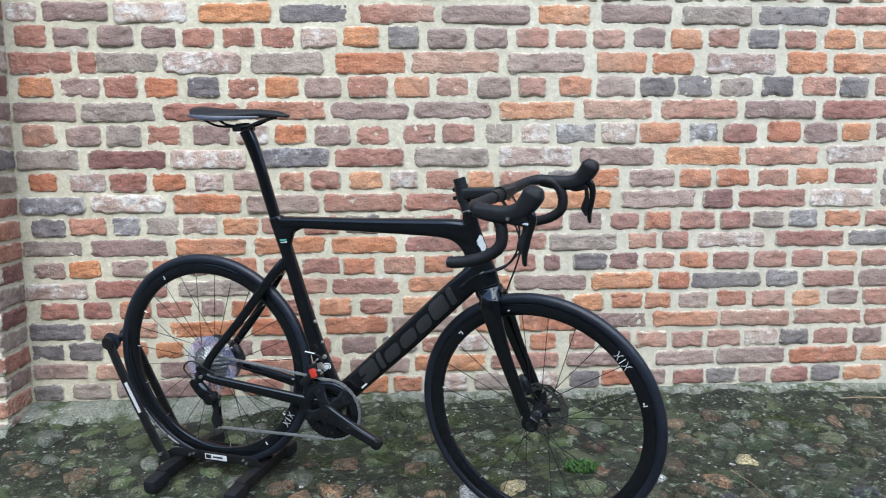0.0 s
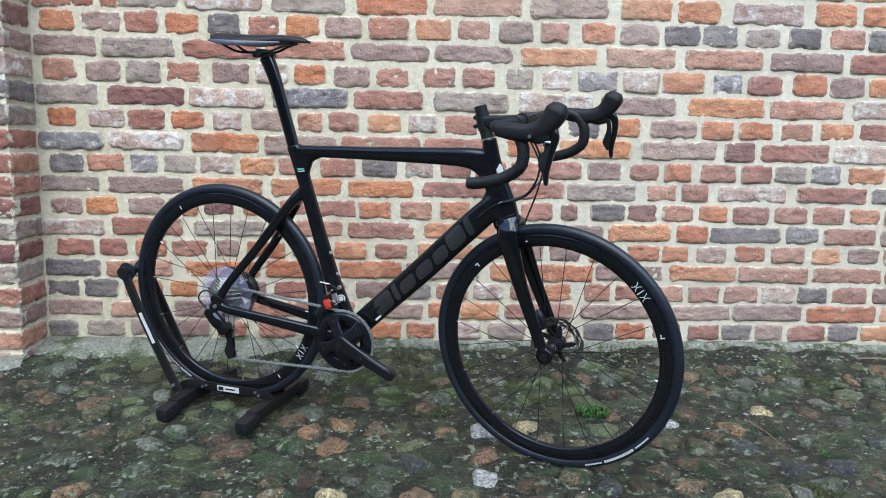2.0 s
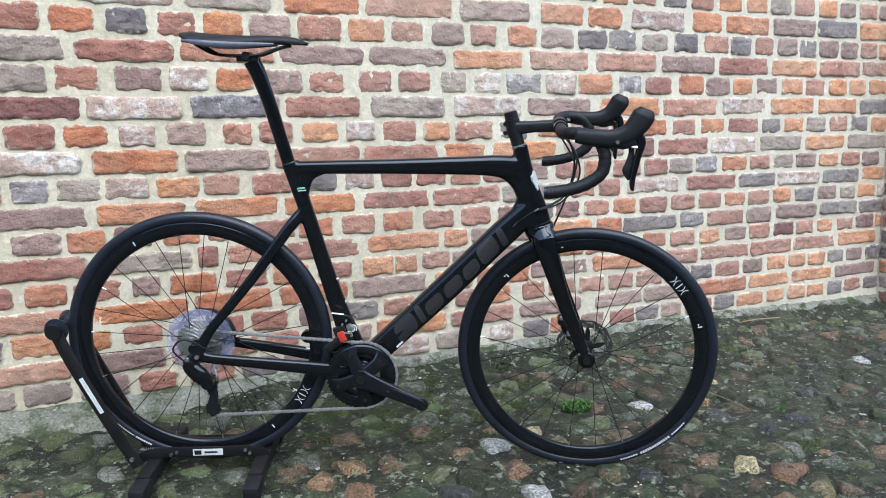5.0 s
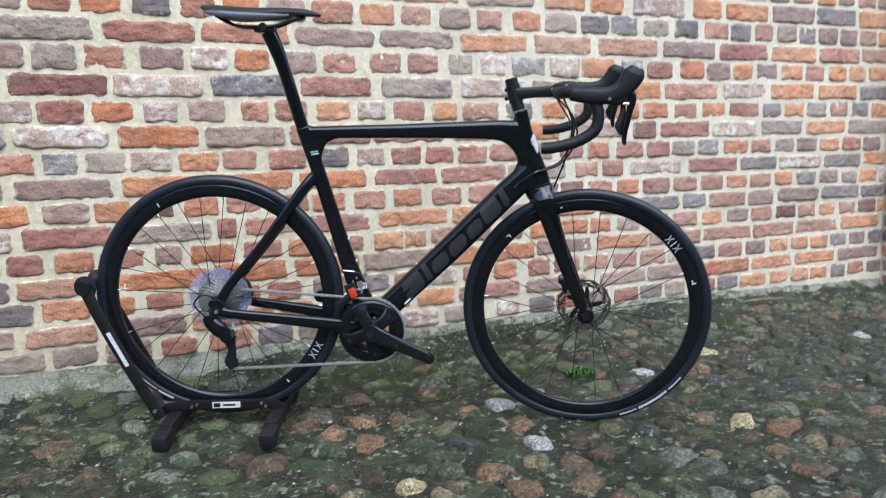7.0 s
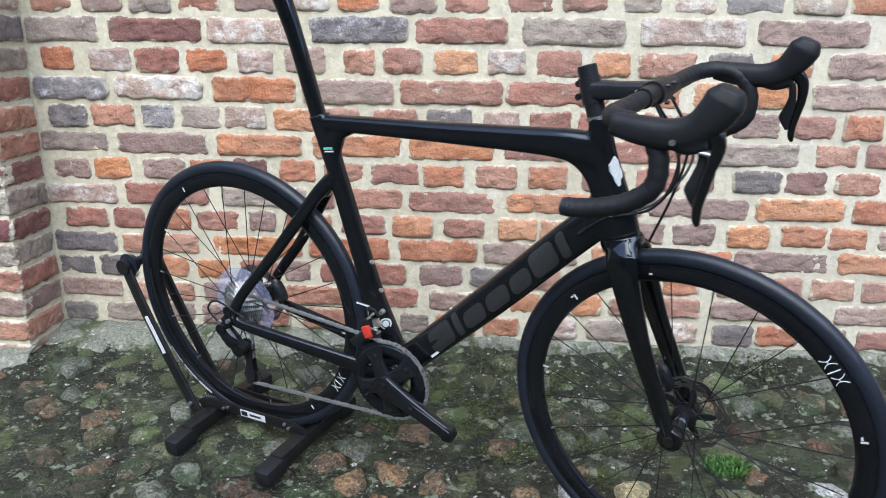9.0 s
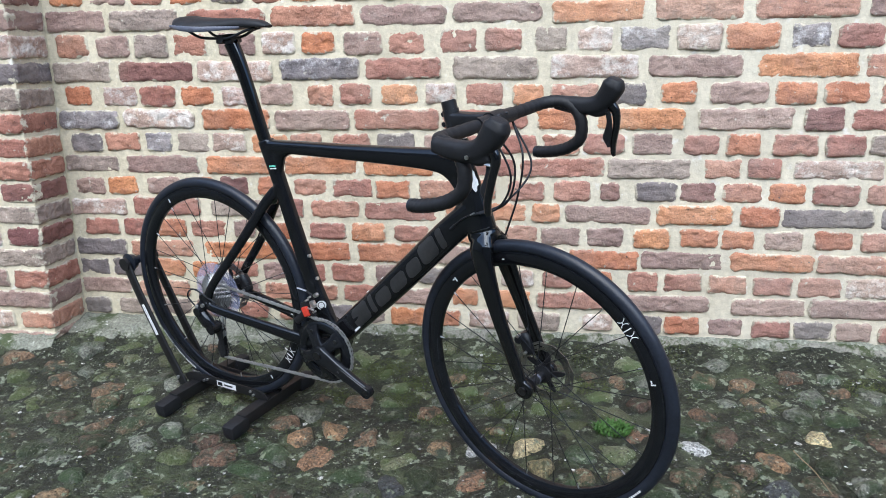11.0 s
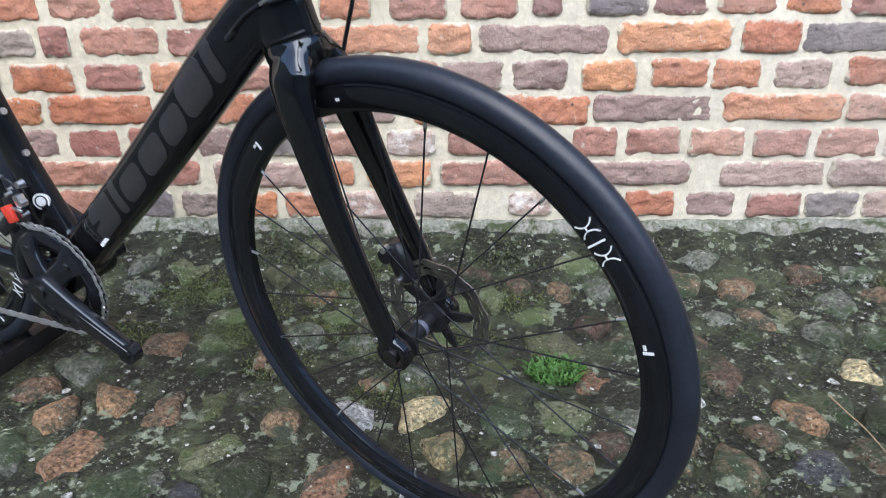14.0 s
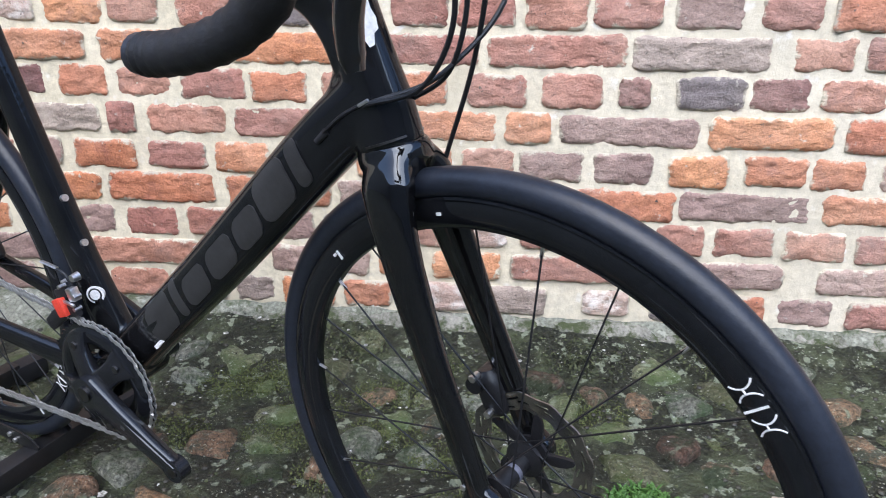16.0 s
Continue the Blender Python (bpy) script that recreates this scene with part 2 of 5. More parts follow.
STONE = {
    "g": cobble_paint("cobble_grey", (0.038, 0.039, 0.033), (0.105, 0.106, 0.086), 0.42, (0.027, 0.037, 0.012), (0.42, 0.52), 11),
    "b": cobble_paint("cobble_brown", (0.056, 0.036, 0.024), (0.140, 0.094, 0.062), 0.40, (0.025, 0.034, 0.012), (0.44, 0.54), 12),
    "o": cobble_paint("cobble_rust", (0.092, 0.056, 0.034), (0.210, 0.134, 0.082), 0.28, (0.032, 0.036, 0.018), (0.46, 0.57), 16),
    "l": cobble_paint("cobble_lichen", (0.075, 0.080, 0.066), (0.19, 0.195, 0.160), 0.25, (0.036, 0.047, 0.018), (0.44, 0.55), 12),
    "r": cobble_paint("cobble_orange", (0.115, 0.062, 0.034), (0.26, 0.155, 0.090), 0.2, (0.036, 0.036, 0.020), (0.50, 0.61), 17),
    "d": cobble_paint("cobble_dark", (0.022, 0.024, 0.026), (0.050, 0.053, 0.055), 0.2, (0.026, 0.032, 0.014), (0.56, 0.66), 12),
    "t": cobble_paint("cobble_tan", (0.13, 0.105, 0.055), (0.27, 0.22, 0.12), 0.2, (0.045, 0.05, 0.02), (0.48, 0.60), 16),
    "y": cobble_paint("cobble_sandy", (0.34, 0.25, 0.12), (0.54, 0.43, 0.25), 0.1, (0.13, 0.10, 0.05), (0.52, 0.64), 20),
    "e": cobble_paint("cobble_mossed", (0.050, 0.054, 0.030), (0.140, 0.144, 0.084), 0.35, (0.062, 0.074, 0.022), (0.42, 0.54), 10),
    "w": cobble_paint("cobble_pale", (0.36, 0.34, 0.28), (0.62, 0.59, 0.50), 0.1, (0.12, 0.12, 0.08), (0.54, 0.66), 20),
}
SATIN = material("satin_black_alloy", (0.006, 0.0065, 0.008), (0.011, 0.0115, 0.014), 25, (0.14, 0.24), 0.08, 300, spec=0.5, bump_depth=0.001, sky_tint=(0.76, 0.87, 1.0))
FRAME = material("gloss_black_paint", (0.005, 0.0053, 0.0062), (0.0075, 0.0079, 0.0092), 3, (0.09, 0.15), coat=0.06, spec=0.42, sky_tint=(0.74, 0.86, 1.0))
GLOSS = material("high_gloss_black_paint", (0.003, 0.003, 0.0035), (0.005, 0.005, 0.0055), 3, (0.04, 0.07), coat=0.25, spec=0.55, sky_tint=(0.78, 0.88, 1.0))
MATTE = material("matte_black_alloy", (0.008, 0.008, 0.0095), (0.015, 0.015, 0.017), 30, (0.32, 0.46), 0.15, 400, spec=0.38, sky_tint=(0.8, 0.9, 1.0))
TAPE = material("black_bar_tape", (0.007, 0.0075, 0.009), (0.013, 0.014, 0.017), 40, (0.45, 0.65), 0.5, 300, bump_depth=0.001, spec=0.35)
RUBBER = material("tyre_rubber", (0.010, 0.0125, 0.019), (0.0165, 0.021, 0.032), 12, (0.28, 0.42), 0.3, 260, bump_depth=0.001, spec=0.4)
CARBON = material("satin_carbon", (0.005, 0.0055, 0.0068), (0.0085, 0.0093, 0.0114), 10, (0.08, 0.15), spec=0.45, sky_tint=(0.76, 0.87, 1.0))
STEEL = material("bright_steel", (0.62, 0.62, 0.63), (0.78, 0.78, 0.79), 40, (0.25, 0.45), metal=1.0)
ROTOR = material("brushed_rotor", (0.22, 0.22, 0.225), (0.40, 0.40, 0.40), 80, (0.22, 0.36), metal=1.0)
CHAIN = material("plated_chain", (0.50, 0.51, 0.52), (0.68, 0.69, 0.70), 60, (0.4, 0.6), metal=1.0)
DARK_STEEL = material("dark_steel", (0.06, 0.06, 0.065), (0.12, 0.12, 0.125), 60, (0.3, 0.45), metal=1.0)
GREY_DECAL = material("grey_decal", (0.020, 0.0205, 0.022), (0.028, 0.0285, 0.030), 10, (0.35, 0.5))
PANEL = material("satin_grey_panel", (0.085, 0.093, 0.125), (0.11, 0.12, 0.16), 10, (0.3, 0.4))
WHITE = material("white_print", (0.62, 0.64, 0.66), (0.72, 0.74, 0.76), 20, (0.4, 0.6))
RED = material("red_plastic", (0.50, 0.035, 0.02), (0.6, 0.06, 0.035), 20, (0.35, 0.5))
GREEN = material("green_print", (0.10, 0.45, 0.33), (0.14, 0.55, 0.42), 20, (0.4, 0.5))
GRASS = material("grass_blade", (0.035, 0.095, 0.016), (0.07, 0.165, 0.030), 30, (0.5, 0.7))
TWIG = material("dry_twig", (0.22, 0.15, 0.09), (0.36, 0.27, 0.17), 30, (0.7, 0.9))
STAND = material("stand_powder_coat", (0.006, 0.006, 0.007), (0.012, 0.012, 0.013), 30, (0.35, 0.5), 0.3, 500, bump_depth=0.001, spec=0.4)
CLEAR = bpy.data.materials.new("clear_plastic")
CLEAR.use_nodes = True
cb = CLEAR.node_tree.nodes["Principled BSDF"]
cb.inputs["Base Color"].default_value = (0.42, 0.45, 0.66, 1)
cb.inputs["Roughness"].default_value, cb.inputs["Alpha"].default_value = 0.06, 0.27


# ---- ground level ----
def level(x, y):
    """Height of the yard's surface, which falls away from the wall and rises a little at its foot."""
    fall = 0.078 * (max(-1.0, min(y, 2.9)) - 1.97)
    bank = 0.2 * max(0.0, min(1.0, (-1.05 - x) / 0.35))
    foot = 0.058 * max(0.0, min(1.0, (y - 2.38 + bank) / 0.3)) ** 2
    return -0.020 + fall + foot + 0.004 * math.sin(x * 3.1 + 0.6) * math.sin(y * 4.3) - 0.022 * max(0.0, min(1.5, x - 1.3))


# ---- the bicycle: its own axes are x forward, y to its left, z up ----
TURN, TIP = radians(-21.8), math.atan(0.09 * math.cos(radians(23.3)))
BIKE = Matrix.Translation((0.1337, 1.9657, 0.0)) @ Matrix.Rotation(TURN, 4, "Z") @ Matrix.Rotation(TIP, 4, "X")
HEAD = Vector((0.003, 0, 0.94))
STEER = Matrix.Translation(HEAD) @ Matrix.Rotation(radians(-9.0), 4, Vector((-0.259, 0, 0.966))) @ Matrix.Translation(-HEAD)
FX, FZ, RX, RZ, BX, BZ = 0.1987, 0.3153, -0.803, 0.378, -0.389, 0.286

bike = tagged(new("road_bike"), "gloss black carbon road bike without pedals, held in a stand", "bicycle")
bike.matrix_world = BIKE


def steered(bm):
    bmesh.ops.transform(bm, matrix=STEER, verts=bm.verts)
    return bm


DOWN_TUBE = [(-0.3875, 0, 0.298), (-0.3214, 0, 0.3597), (-0.1651, 0, 0.5011), (-0.0190, 0, 0.6393), (0.0571, 0, 0.7050)]


def bike_frame():
    bm = bmesh.new()
    # seat tube, top tube, down tube, head tube
    sweep(bm, spline([(-0.392, 0, 0.290), (-0.440, 0, 0.442), (-0.476, 0, 0.572), (-0.515, 0, 0.722), (-0.546, 0, 0.834)], 6), [(0.022, 0.034), (0.0175, 0.0235), (0.017, 0.0205), (0.017, 0.0185), (0.018, 0.0205)], 20, 2.8)
    sweep(bm, spline([(-0.548, 0, 0.816), (-0.48, 0, 0.8185), (-0.30, 0, 0.8165), (-0.10, 0, 0.814), (-0.03, 0, 0.811), (0.03, 0, 0.800)], 6),
          [(0.017, 0.0185), (0.0175, 0.0165), (0.0185, 0.0185), (0.0195, 0.0235), (0.021, 0.0275), (0.021, 0.034)], 20, 3.0)
    sweep(bm, spline(DOWN_TUBE, 6), [(0.031, 0.032), (0.029, 0.032), (0.028, 0.034), (0.026, 0.034), (0.024, 0.032)], 24, 2.8)
    sweep(bm, spline([(0.0235, 0, 0.862), (0.033, 0, 0.805), (0.047, 0, 0.745), (0.0605, 0, 0.695), (0.0705, 0, 0.657)], 5), [(0.0195, 0.0185), (0.020, 0.022), (0.0215, 0.029), (0.025, 0.035), (0.0275, 0.035)], 20, 2.3)
    # fillets at the seat tube, behind the head tube and under the down tube's top
    sweep(bm, spline([(-0.518, 0, 0.745), (-0.515, 0, 0.780), (-0.498, 0, 0.803), (-0.458, 0, 0.813)], 4), [(0.012, 0.014), (0.015, 0.021), (0.015, 0.018), (0.013, 0.010)], 14, 2.6)
    sweep(bm, spline([(-0.06, 0, 0.802), (-0.015, 0, 0.791), (0.015, 0, 0.765), (0.030, 0, 0.725)], 4), [(0.014, 0.010), (0.017, 0.014), (0.018, 0.015), (0.017, 0.012)], 14, 2.4)
    sweep(bm, spline([(0.030, 0, 0.735), (0.022, 0, 0.704), (-0.002, 0, 0.668), (-0.04, 0, 0.627)], 4), [(0.012, 0.012), (0.016, 0.016), (0.017, 0.017), (0.014, 0.014)], 14, 2.4)
    # bottom bracket shell with its gussets
    rod(bm, (BX, -0.043, BZ), (BX, 0.043, BZ), 0.029, 24)
    sweep(bm, [(BX - 0.03, 0, 0.305), (BX + 0.045, 0, 0.325)], (0.027, 0.030), 16, 2.6)
    # chain stays and seat stays
    for s in (-1, 1):
        sweep(bm, spline([(BX - 0.015, s * 0.026, 0.284), (-0.48, s * 0.042, 0.303), (-0.62, s * 0.056, 0.328), (-0.755, s * 0.066, 0.350), (RX + 0.004, s * 0.068, 0.362)], 5),
              [(0.013, 0.024), (0.011, 0.019), (0.010, 0.0155), (0.010, 0.0135), (0.008, 0.014)], 14, 2.6)
        sweep(bm, spline([(-0.526, s * 0.008, 0.704), (-0.562, s * 0.022, 0.663), (-0.66, s * 0.048, 0.538), (-0.76, s * 0.062, 0.424), (RX + 0.008, s * 0.068, 0.364)], 5),
              [(0.012, 0.015), (0.011, 0.0145), (0.0095, 0.013), (0.009, 0.0125), (0.008, 0.0145)], 14, 2.6)
        rod(bm, (RX, s * 0.062, RZ), (RX, s * 0.073, RZ), 0.0145, 16)
    sweep(bm, [(-0.512, 0, 0.718), (-0.552, 0, 0.672)], (0.020, 0.015), 14, 2.4)
    return blended(part("frame", bm, FRAME, bike, "gloss black aero carbon frame", 0))


frame_part = bike_frame()

# plain grey blocks in place of the maker's name, lying on both sides of the down tube
along = Vector((0.284, 0, 0.265)).normalized()
lift = Vector((-along.z, 0, along.x))
DOWN = spline(DOWN_TUBE, 6)


def tube_side(p):
    """Half width of the down tube's flank beside the point p."""
    k = min(range(1, len(DOWN) - 1), key=lambda j: (DOWN[j] - p).length)
    t = (DOWN[k + 1] - DOWN[k - 1]).normalized()
    h = abs((p - DOWN[k]).dot(Vector((-t.z, 0, t.x)))) / 0.0335
    return 0.0280 * max(0.05, 1 - min(h, 0.99) ** 2.8) ** (1 / 2.8)


at = 0.0
for wide, tall in ((0.066, 0.046), (0.017, 0.046), (0.056, 0.034), (0.058, 0.034), (0.050, 0.034), (0.060, 0.046), (0.019, 0.046)):
    for s in (-1, 1):
        bm = bmesh.new()
        layers = []
        for out in (0.0006, -0.0016):
            grid = []
            for i in range(9):
                col = []
                for k in range(9):
                    u, w = i / 8, k / 8
                    # soft corners
                    p_, q_ = abs(2 * u - 1), abs(2 * w - 1)
                    r_ = min(0.012, wide * 0.35)
                    dx, dz = max(0.0, p_ * wide / 2 - wide / 2 + r_), max(0.0, q_ * tall / 2 - tall / 2 + r_)
                    cut = max(0.0, math.hypot(dx, dz) - r_)
                    u_, w_ = 0.5 + (u - 0.5) * (1 - cut / wide * 1.5), 0.5 + (w - 0.5) * (1 - cut / tall * 1.5)
                    q = Vector((-0.300, 0, 0.372)) + along * (at * 1.03 + wide * u_ + 0.012 * w_ + 0.004) + lift * (tall * w_ - 0.0185)
                    col.append(bm.verts.new((q.x, s * (tube_side(q) + out), q.z)))
                grid.append(col)
            layers.append(grid)
        for grid in layers:
            for i in range(8):
                for k in range(8):
                    bm.faces.new((grid[i][k], grid[i + 1][k], grid[i + 1][k + 1], grid[i][k + 1]))
        ring = [(i, 0) for i in range(9)] + [(8, k) for k in range(1, 9)] + [(i, 8) for i in range(7, -1, -1)] + [(0, k) for k in range(7, 0, -1)]
        for (i, k), (i2, k2) in zip(ring, ring[1:] + ring[:1]):
            bm.faces.new((layers[0][i][k], layers[0][i2][k2], layers[1][i2][k2], layers[1][i][k]))
        part("decal", bm, GREY_DECAL, frame_part, "satin grey block on the down tube")
    at += wide + 0.0075


def small_box(name, mat_, parent, centre, size, angle=0.0, label="", bevel=0.0, turned=False):
    bm = bmesh.new()
    box(bm, centre, size, Matrix.Rotation(-angle, 3, "Y"), bevel)
    if turned:
        steered(bm)
    return part(name, bm, mat_, parent, label, 0 if not bevel else 35)


small_box("decal", WHITE, frame_part, (-0.290, -0.0235, 0.3600), (0.022, 0.005, 0.007), 0.76, "white print")
small_box("decal", GREEN, frame_part, (-0.519, -0.0172, 0.770), (0.020, 0.003, 0.004), 0.08, "green print on the seat tube")
small_box("decal", WHITE, frame_part, (-0.517, -0.0172, 0.764), (0.020, 0.003, 0.0025), 0.08, "white print")
bm = bmesh.new()
rod(bm, (-0.4135, -0.0085, 0.400), (-0.4100, -0.0162, 0.401), 0.0125, 24)
part("sticker", bm, WHITE, frame_part, "round white sticker")
bm = bmesh.new()
rod(bm, (-0.4103, -0.0156, 0.401), (-0.4097, -0.0168, 0.4012), 0.0095, 20)
part("sticker", bm, DARK_STEEL, frame_part, "dark ring of the sticker")
bm = bmesh.new()
rod(bm, (-0.4099, -0.0164, 0.4012), (-0.4095, -0.0173, 0.4013), 0.0072, 20)
part("sticker", bm, WHITE, frame_part, "white centre of the sticker")
bm = bmesh.new()
crest = []
for k in range(14):
    a = 2 * math.pi * k / 14
    r = 0.0105 + 0.0055 * abs(math.sin(k * 2.3 + 0.7))
    crest.append((0.72 * r * math.cos(a), 1.6 * r * math.sin(a)))
normal, across = Vector((0.72, -0.69, 0.0)), Vector((0.69, 0.72, 0.0))
rings = []
for out in (0.0018, -0.006):
    rings.append([bm.verts.new(Vector((0.0600, -0.0140, 0.775)) + normal * (out + 0.001) + across * x - normal * 13 * x * x + Vector((-0.25 * z, 0, z))) for x, z in crest])
bm.faces.new(rings[0])
bm.faces.new(rings[1][::-1])
for k in range(14):
    bm.faces.new((rings[0][k], rings[0][(k + 1) % 14], rings[1][(k + 1) % 14], rings[1][k]))
part("head_badge", bm, WHITE, frame_part, "white badge on the head tube")
for x, z in ((-0.449, 0.470), (-0.467, 0.531)):
    bm = bmesh.new()
    rod(bm, (x + 0.010, -0.004, z - 0.003), (x + 0.0275, -0.004, z + 0.002), 0.005, 12)
    part("bottle_bolt", bm, STEEL, frame_part, "silver bottle cage bolt")
for x, z in ((-0.214, 0.499), (-0.262, 0.455)):
    bm = bmesh.new()
    rod(bm, Vector((x, 0, z)) - lift * 0.006, Vector((x, 0, z)) + lift * 0.004, 0.0045, 12)
    part("bottle_bolt", bm, STEEL, frame_part, "silver bottle cage bolt")

# fork
bm = bmesh.new()
sweep(bm, spline([(0.0705, 0, 0.662), (0.0735, 0, 0.650), (0.080, 0, 0.636), (0.088, 0, 0.622)], 4), [(0.0275, 0.036), (0.031, 0.039), (0.033, 0.036), (0.028, 0.020)], 28, 2.3)
for s in (-1, 1):
    sweep(bm, spline([(0.078, s * 0.014, 0.652), (0.086, s * 0.028, 0.626), (0.100, s * 0.0385, 0.582), (0.131, s * 0.046, 0.488), (0.168, s * 0.050, 0.392), (FX - 0.003, s * 0.052, FZ)], 6),
          [(0.014, 0.026), (0.0165, 0.031), (0.013, 0.0255), (0.0105, 0.0195), (0.0098, 0.017), (0.0098, 0.0155)], 16, 2.4)
    rod(bm, (FX, s * 0.043, FZ), (FX, s * 0.060, FZ), 0.0225, 22)
fork = blended(part("fork", steered(bm), GLOSS, bike, "gloss black carbon fork", 0), 0.0024, 10)
bm = bmesh.new()
rod(bm, (0.0725, 0, 0.6655), (0.0732, 0, 0.6635), 0.0305, 28)
part("headset_ring", steered(bm), DARK_STEEL, fork, "thin ring between head tube and fork")
for s in (-1, 1):
    bm = bmesh.new()
    rod(bm, (FX - 0.020, s * 0.060, FZ + 0.018), (FX - 0.020, s * 0.0615, FZ + 0.018), 0.0032, 10)
    part("bolt", steered(bm), STEEL, fork, "small silver bolt")
bm = bmesh.new()
rod(bm, (FX, -0.060, FZ), (FX, -0.064, FZ), 0.010, 16)
part("axle_end", steered(bm), DARK_STEEL, fork)

# headset spacers, steerer and stem
bm = bmesh.new()
rod(bm, (0.0215, 0, 0.856), (0.0130, 0, 0.886), 0.0165, 20)
part("headset_spacer", steered(bm), MATTE, bike)
bm = bmesh.new()
rod(bm, (0.0215, 0, 0.8570), (0.0200, 0, 0.8630), 0.0185, 24)
part("headset_ring", steered(bm), STEEL, bike, "thin silver headset ring")
bm = bmesh.new()
rod(bm, (0.0045, 0, 0.922), (-0.001, 0, 0.944), 0.0165, 20)
bmesh.ops.bevel(bm, geom=[e for e in bm.edges if e.calc_length() < 0.01], offset=0.0015, segments=2, affect="EDGES")
part("headset_cap", steered(bm), MATTE, bike)
bm = bmesh.new()
rod(bm, (0.013, 0, 0.884), (0.0035, 0, 0.925), 0.0185, 20)
sweep(bm, [(0.008, 0, 0.904), (0.06, 0, 0.907), (0.115, 0, 0.909)], [(0.018, 0.0165), (0.0155, 0.0135), (0.017, 0.0150)], 20, 4.5)
rod(bm, (0.120, -0.022, 0.909), (0.120, 0.022, 0.909), 0.0195, 20)
for z in (0.892, 0.914):
    rod(bm, (-0.012, -0.008, z), (-0.012, 0.008, z), 0.0055, 10)
stem = part("stem", steered(bm), MATTE, bike, "matt black stem")
for y in (-0.014, 0.014):
    for z in (-0.013, 0.013):
        bm = bmesh.new()
        rod(bm, (0.138, y, 0.909 + z), (0.144, y, 0.909 + z), 0.0032, 8)
        part("bolt", steered(bm), DARK_STEEL, stem)


# handlebar, with taped drops, hoods and levers
bm = bmesh.new()
rod(bm, (0.120, -0.062, 0.909), (0.120, 0.062, 0.909), 0.0158, 18)
bar = part("handlebar", steered(bm), MATTE, bike, "black drop handlebar")
small_box("decal", WHITE, bar, (0.105, -0.045, 0.9155), (0.0012, 0.018, 0.006), 0, "white print", 0, True)
def spread(bm, wide=1.055):
    """The bar's two halves, a little wider than they were drawn and set towards the right-hand side."""
    for v in bm.verts:
        v.co.y = v.co.y * wide - 0.012 * min(1.0, abs(v.co.y) / 0.15)
    return steered(bm)


for s in (-1, 1):
    bm = bmesh.new()
    track = spline([(0.120, s * 0.058, 0.909), (0.120, s * 0.12, 0.909), (0.124, s * 0.165, 0.911), (0.142, s * 0.196, 0.914), (0.170, s * 0.206, 0.912), (0.196, s * 0.209, 0.898),
                    (0.209, s * 0.211, 0.868), (0.204, s * 0.213, 0.832), (0.175, s * 0.216, 0.809), (0.138, s * 0.219, 0.796), (0.103, s * 0.221, 0.790), (0.084, s * 0.222, 0.789)], 7)
    sizes = [(0.0134 + 0.0009 * (i % 3 == 0), 0.0134 + 0.0009 * (i % 3 == 0)) for i in range(len(track))]
    sizes[0] = sizes[-1] = (0.0130, 0.0130)
    sweep(bm, track, sizes, 16, 2.0, (0.2, 0.3, 1))
    tape = part("bar_tape", spread(bm, 1.025), TAPE, bar, "black wound bar tape", 60)
    bm = bmesh.new()
    sweep(bm, spline([(0.146, s * 0.204, 0.911), (0.186, s * 0.208, 0.906), (0.226, s * 0.209, 0.905), (0.255, s * 0.209, 0.915), (0.274, s * 0.208, 0.933), (0.286, s * 0.207, 0.952), (0.292, s * 0.207, 0.966)], 6),
          [(0.015, 0.0155), (0.0165, 0.019), (0.0165, 0.0195), (0.0165, 0.0200), (0.0180, 0.0235), (0.0190, 0.0250), (0.0130, 0.0150)], 18, 2.7)
    sweep(bm, spline([(0.216, s * 0.209, 0.902), (0.245, s * 0.210, 0.895), (0.272, s * 0.210, 0.902)], 4), [(0.011, 0.012), (0.012, 0.014), (0.010, 0.012)], 14, 2.6)
    hood = blended(part("brake_hood", spread(bm), TAPE, bar, "black rubber brake hood", 0), 0.0024, 6)
    bm = bmesh.new()
    b_ = -0.012 if s < 0 else 0.0
    sweep(bm, spline([(0.274, s * 0.209, 0.915), (0.288 + b_ * 0.4, s * 0.211, 0.896), (0.289 + b_, s * 0.214, 0.868), (0.283 + b_, s * 0.217, 0.842), (0.279 + b_, s * 0.219, 0.820), (0.279 + b_, s * 0.2195, 0.803), (0.281 + b_, s * 0.220, 0.795)], 6),
          [(0.009, 0.012), (0.008, 0.0095), (0.0075, 0.0075), (0.0075, 0.0075), (0.0075, 0.0065), (0.0072, 0.0055), (0.0055, 0.003)], 16, 2.3)
    lever = part("brake_lever", spread(bm), GLOSS, bar, "black brake lever")
    bm = bmesh.new()
    sweep(bm, spline([(0.274 + b_, s * 0.203, 0.896), (0.276 + b_, s * 0.206, 0.872), (0.272 + b_, s * 0.209, 0.850), (0.268 + b_, s * 0.211, 0.836), (0.272 + b_, s * 0.212, 0.816)], 5), [(0.004, 0.005), (0.004, 0.006), (0.004, 0.009), (0.004, 0.0105), (0.003, 0.003)], 14, 2.8)
    part("shift_paddle", spread(bm), MATTE, lever, "black shift paddle")
    bm = bmesh.new()
    rod(bm, (0.262, s * 0.214, 0.888), (0.276, s * 0.215, 0.886), 0.0035, 8)
    part("pivot_pin", spread(bm), STEEL, lever, "silver pivot pin")
    bm = bmesh.new()
    rod(bm, (0.232, s * 0.2235, 0.899), (0.232, s * 0.2275, 0.899), 0.004, 12)
    part("hood_bolt", spread(bm), STEEL, hood)
    bm = bmesh.new()
    rod(bm, (0.0855, s * 0.222, 0.789), (0.080, s * 0.222, 0.789), 0.0132, 16)
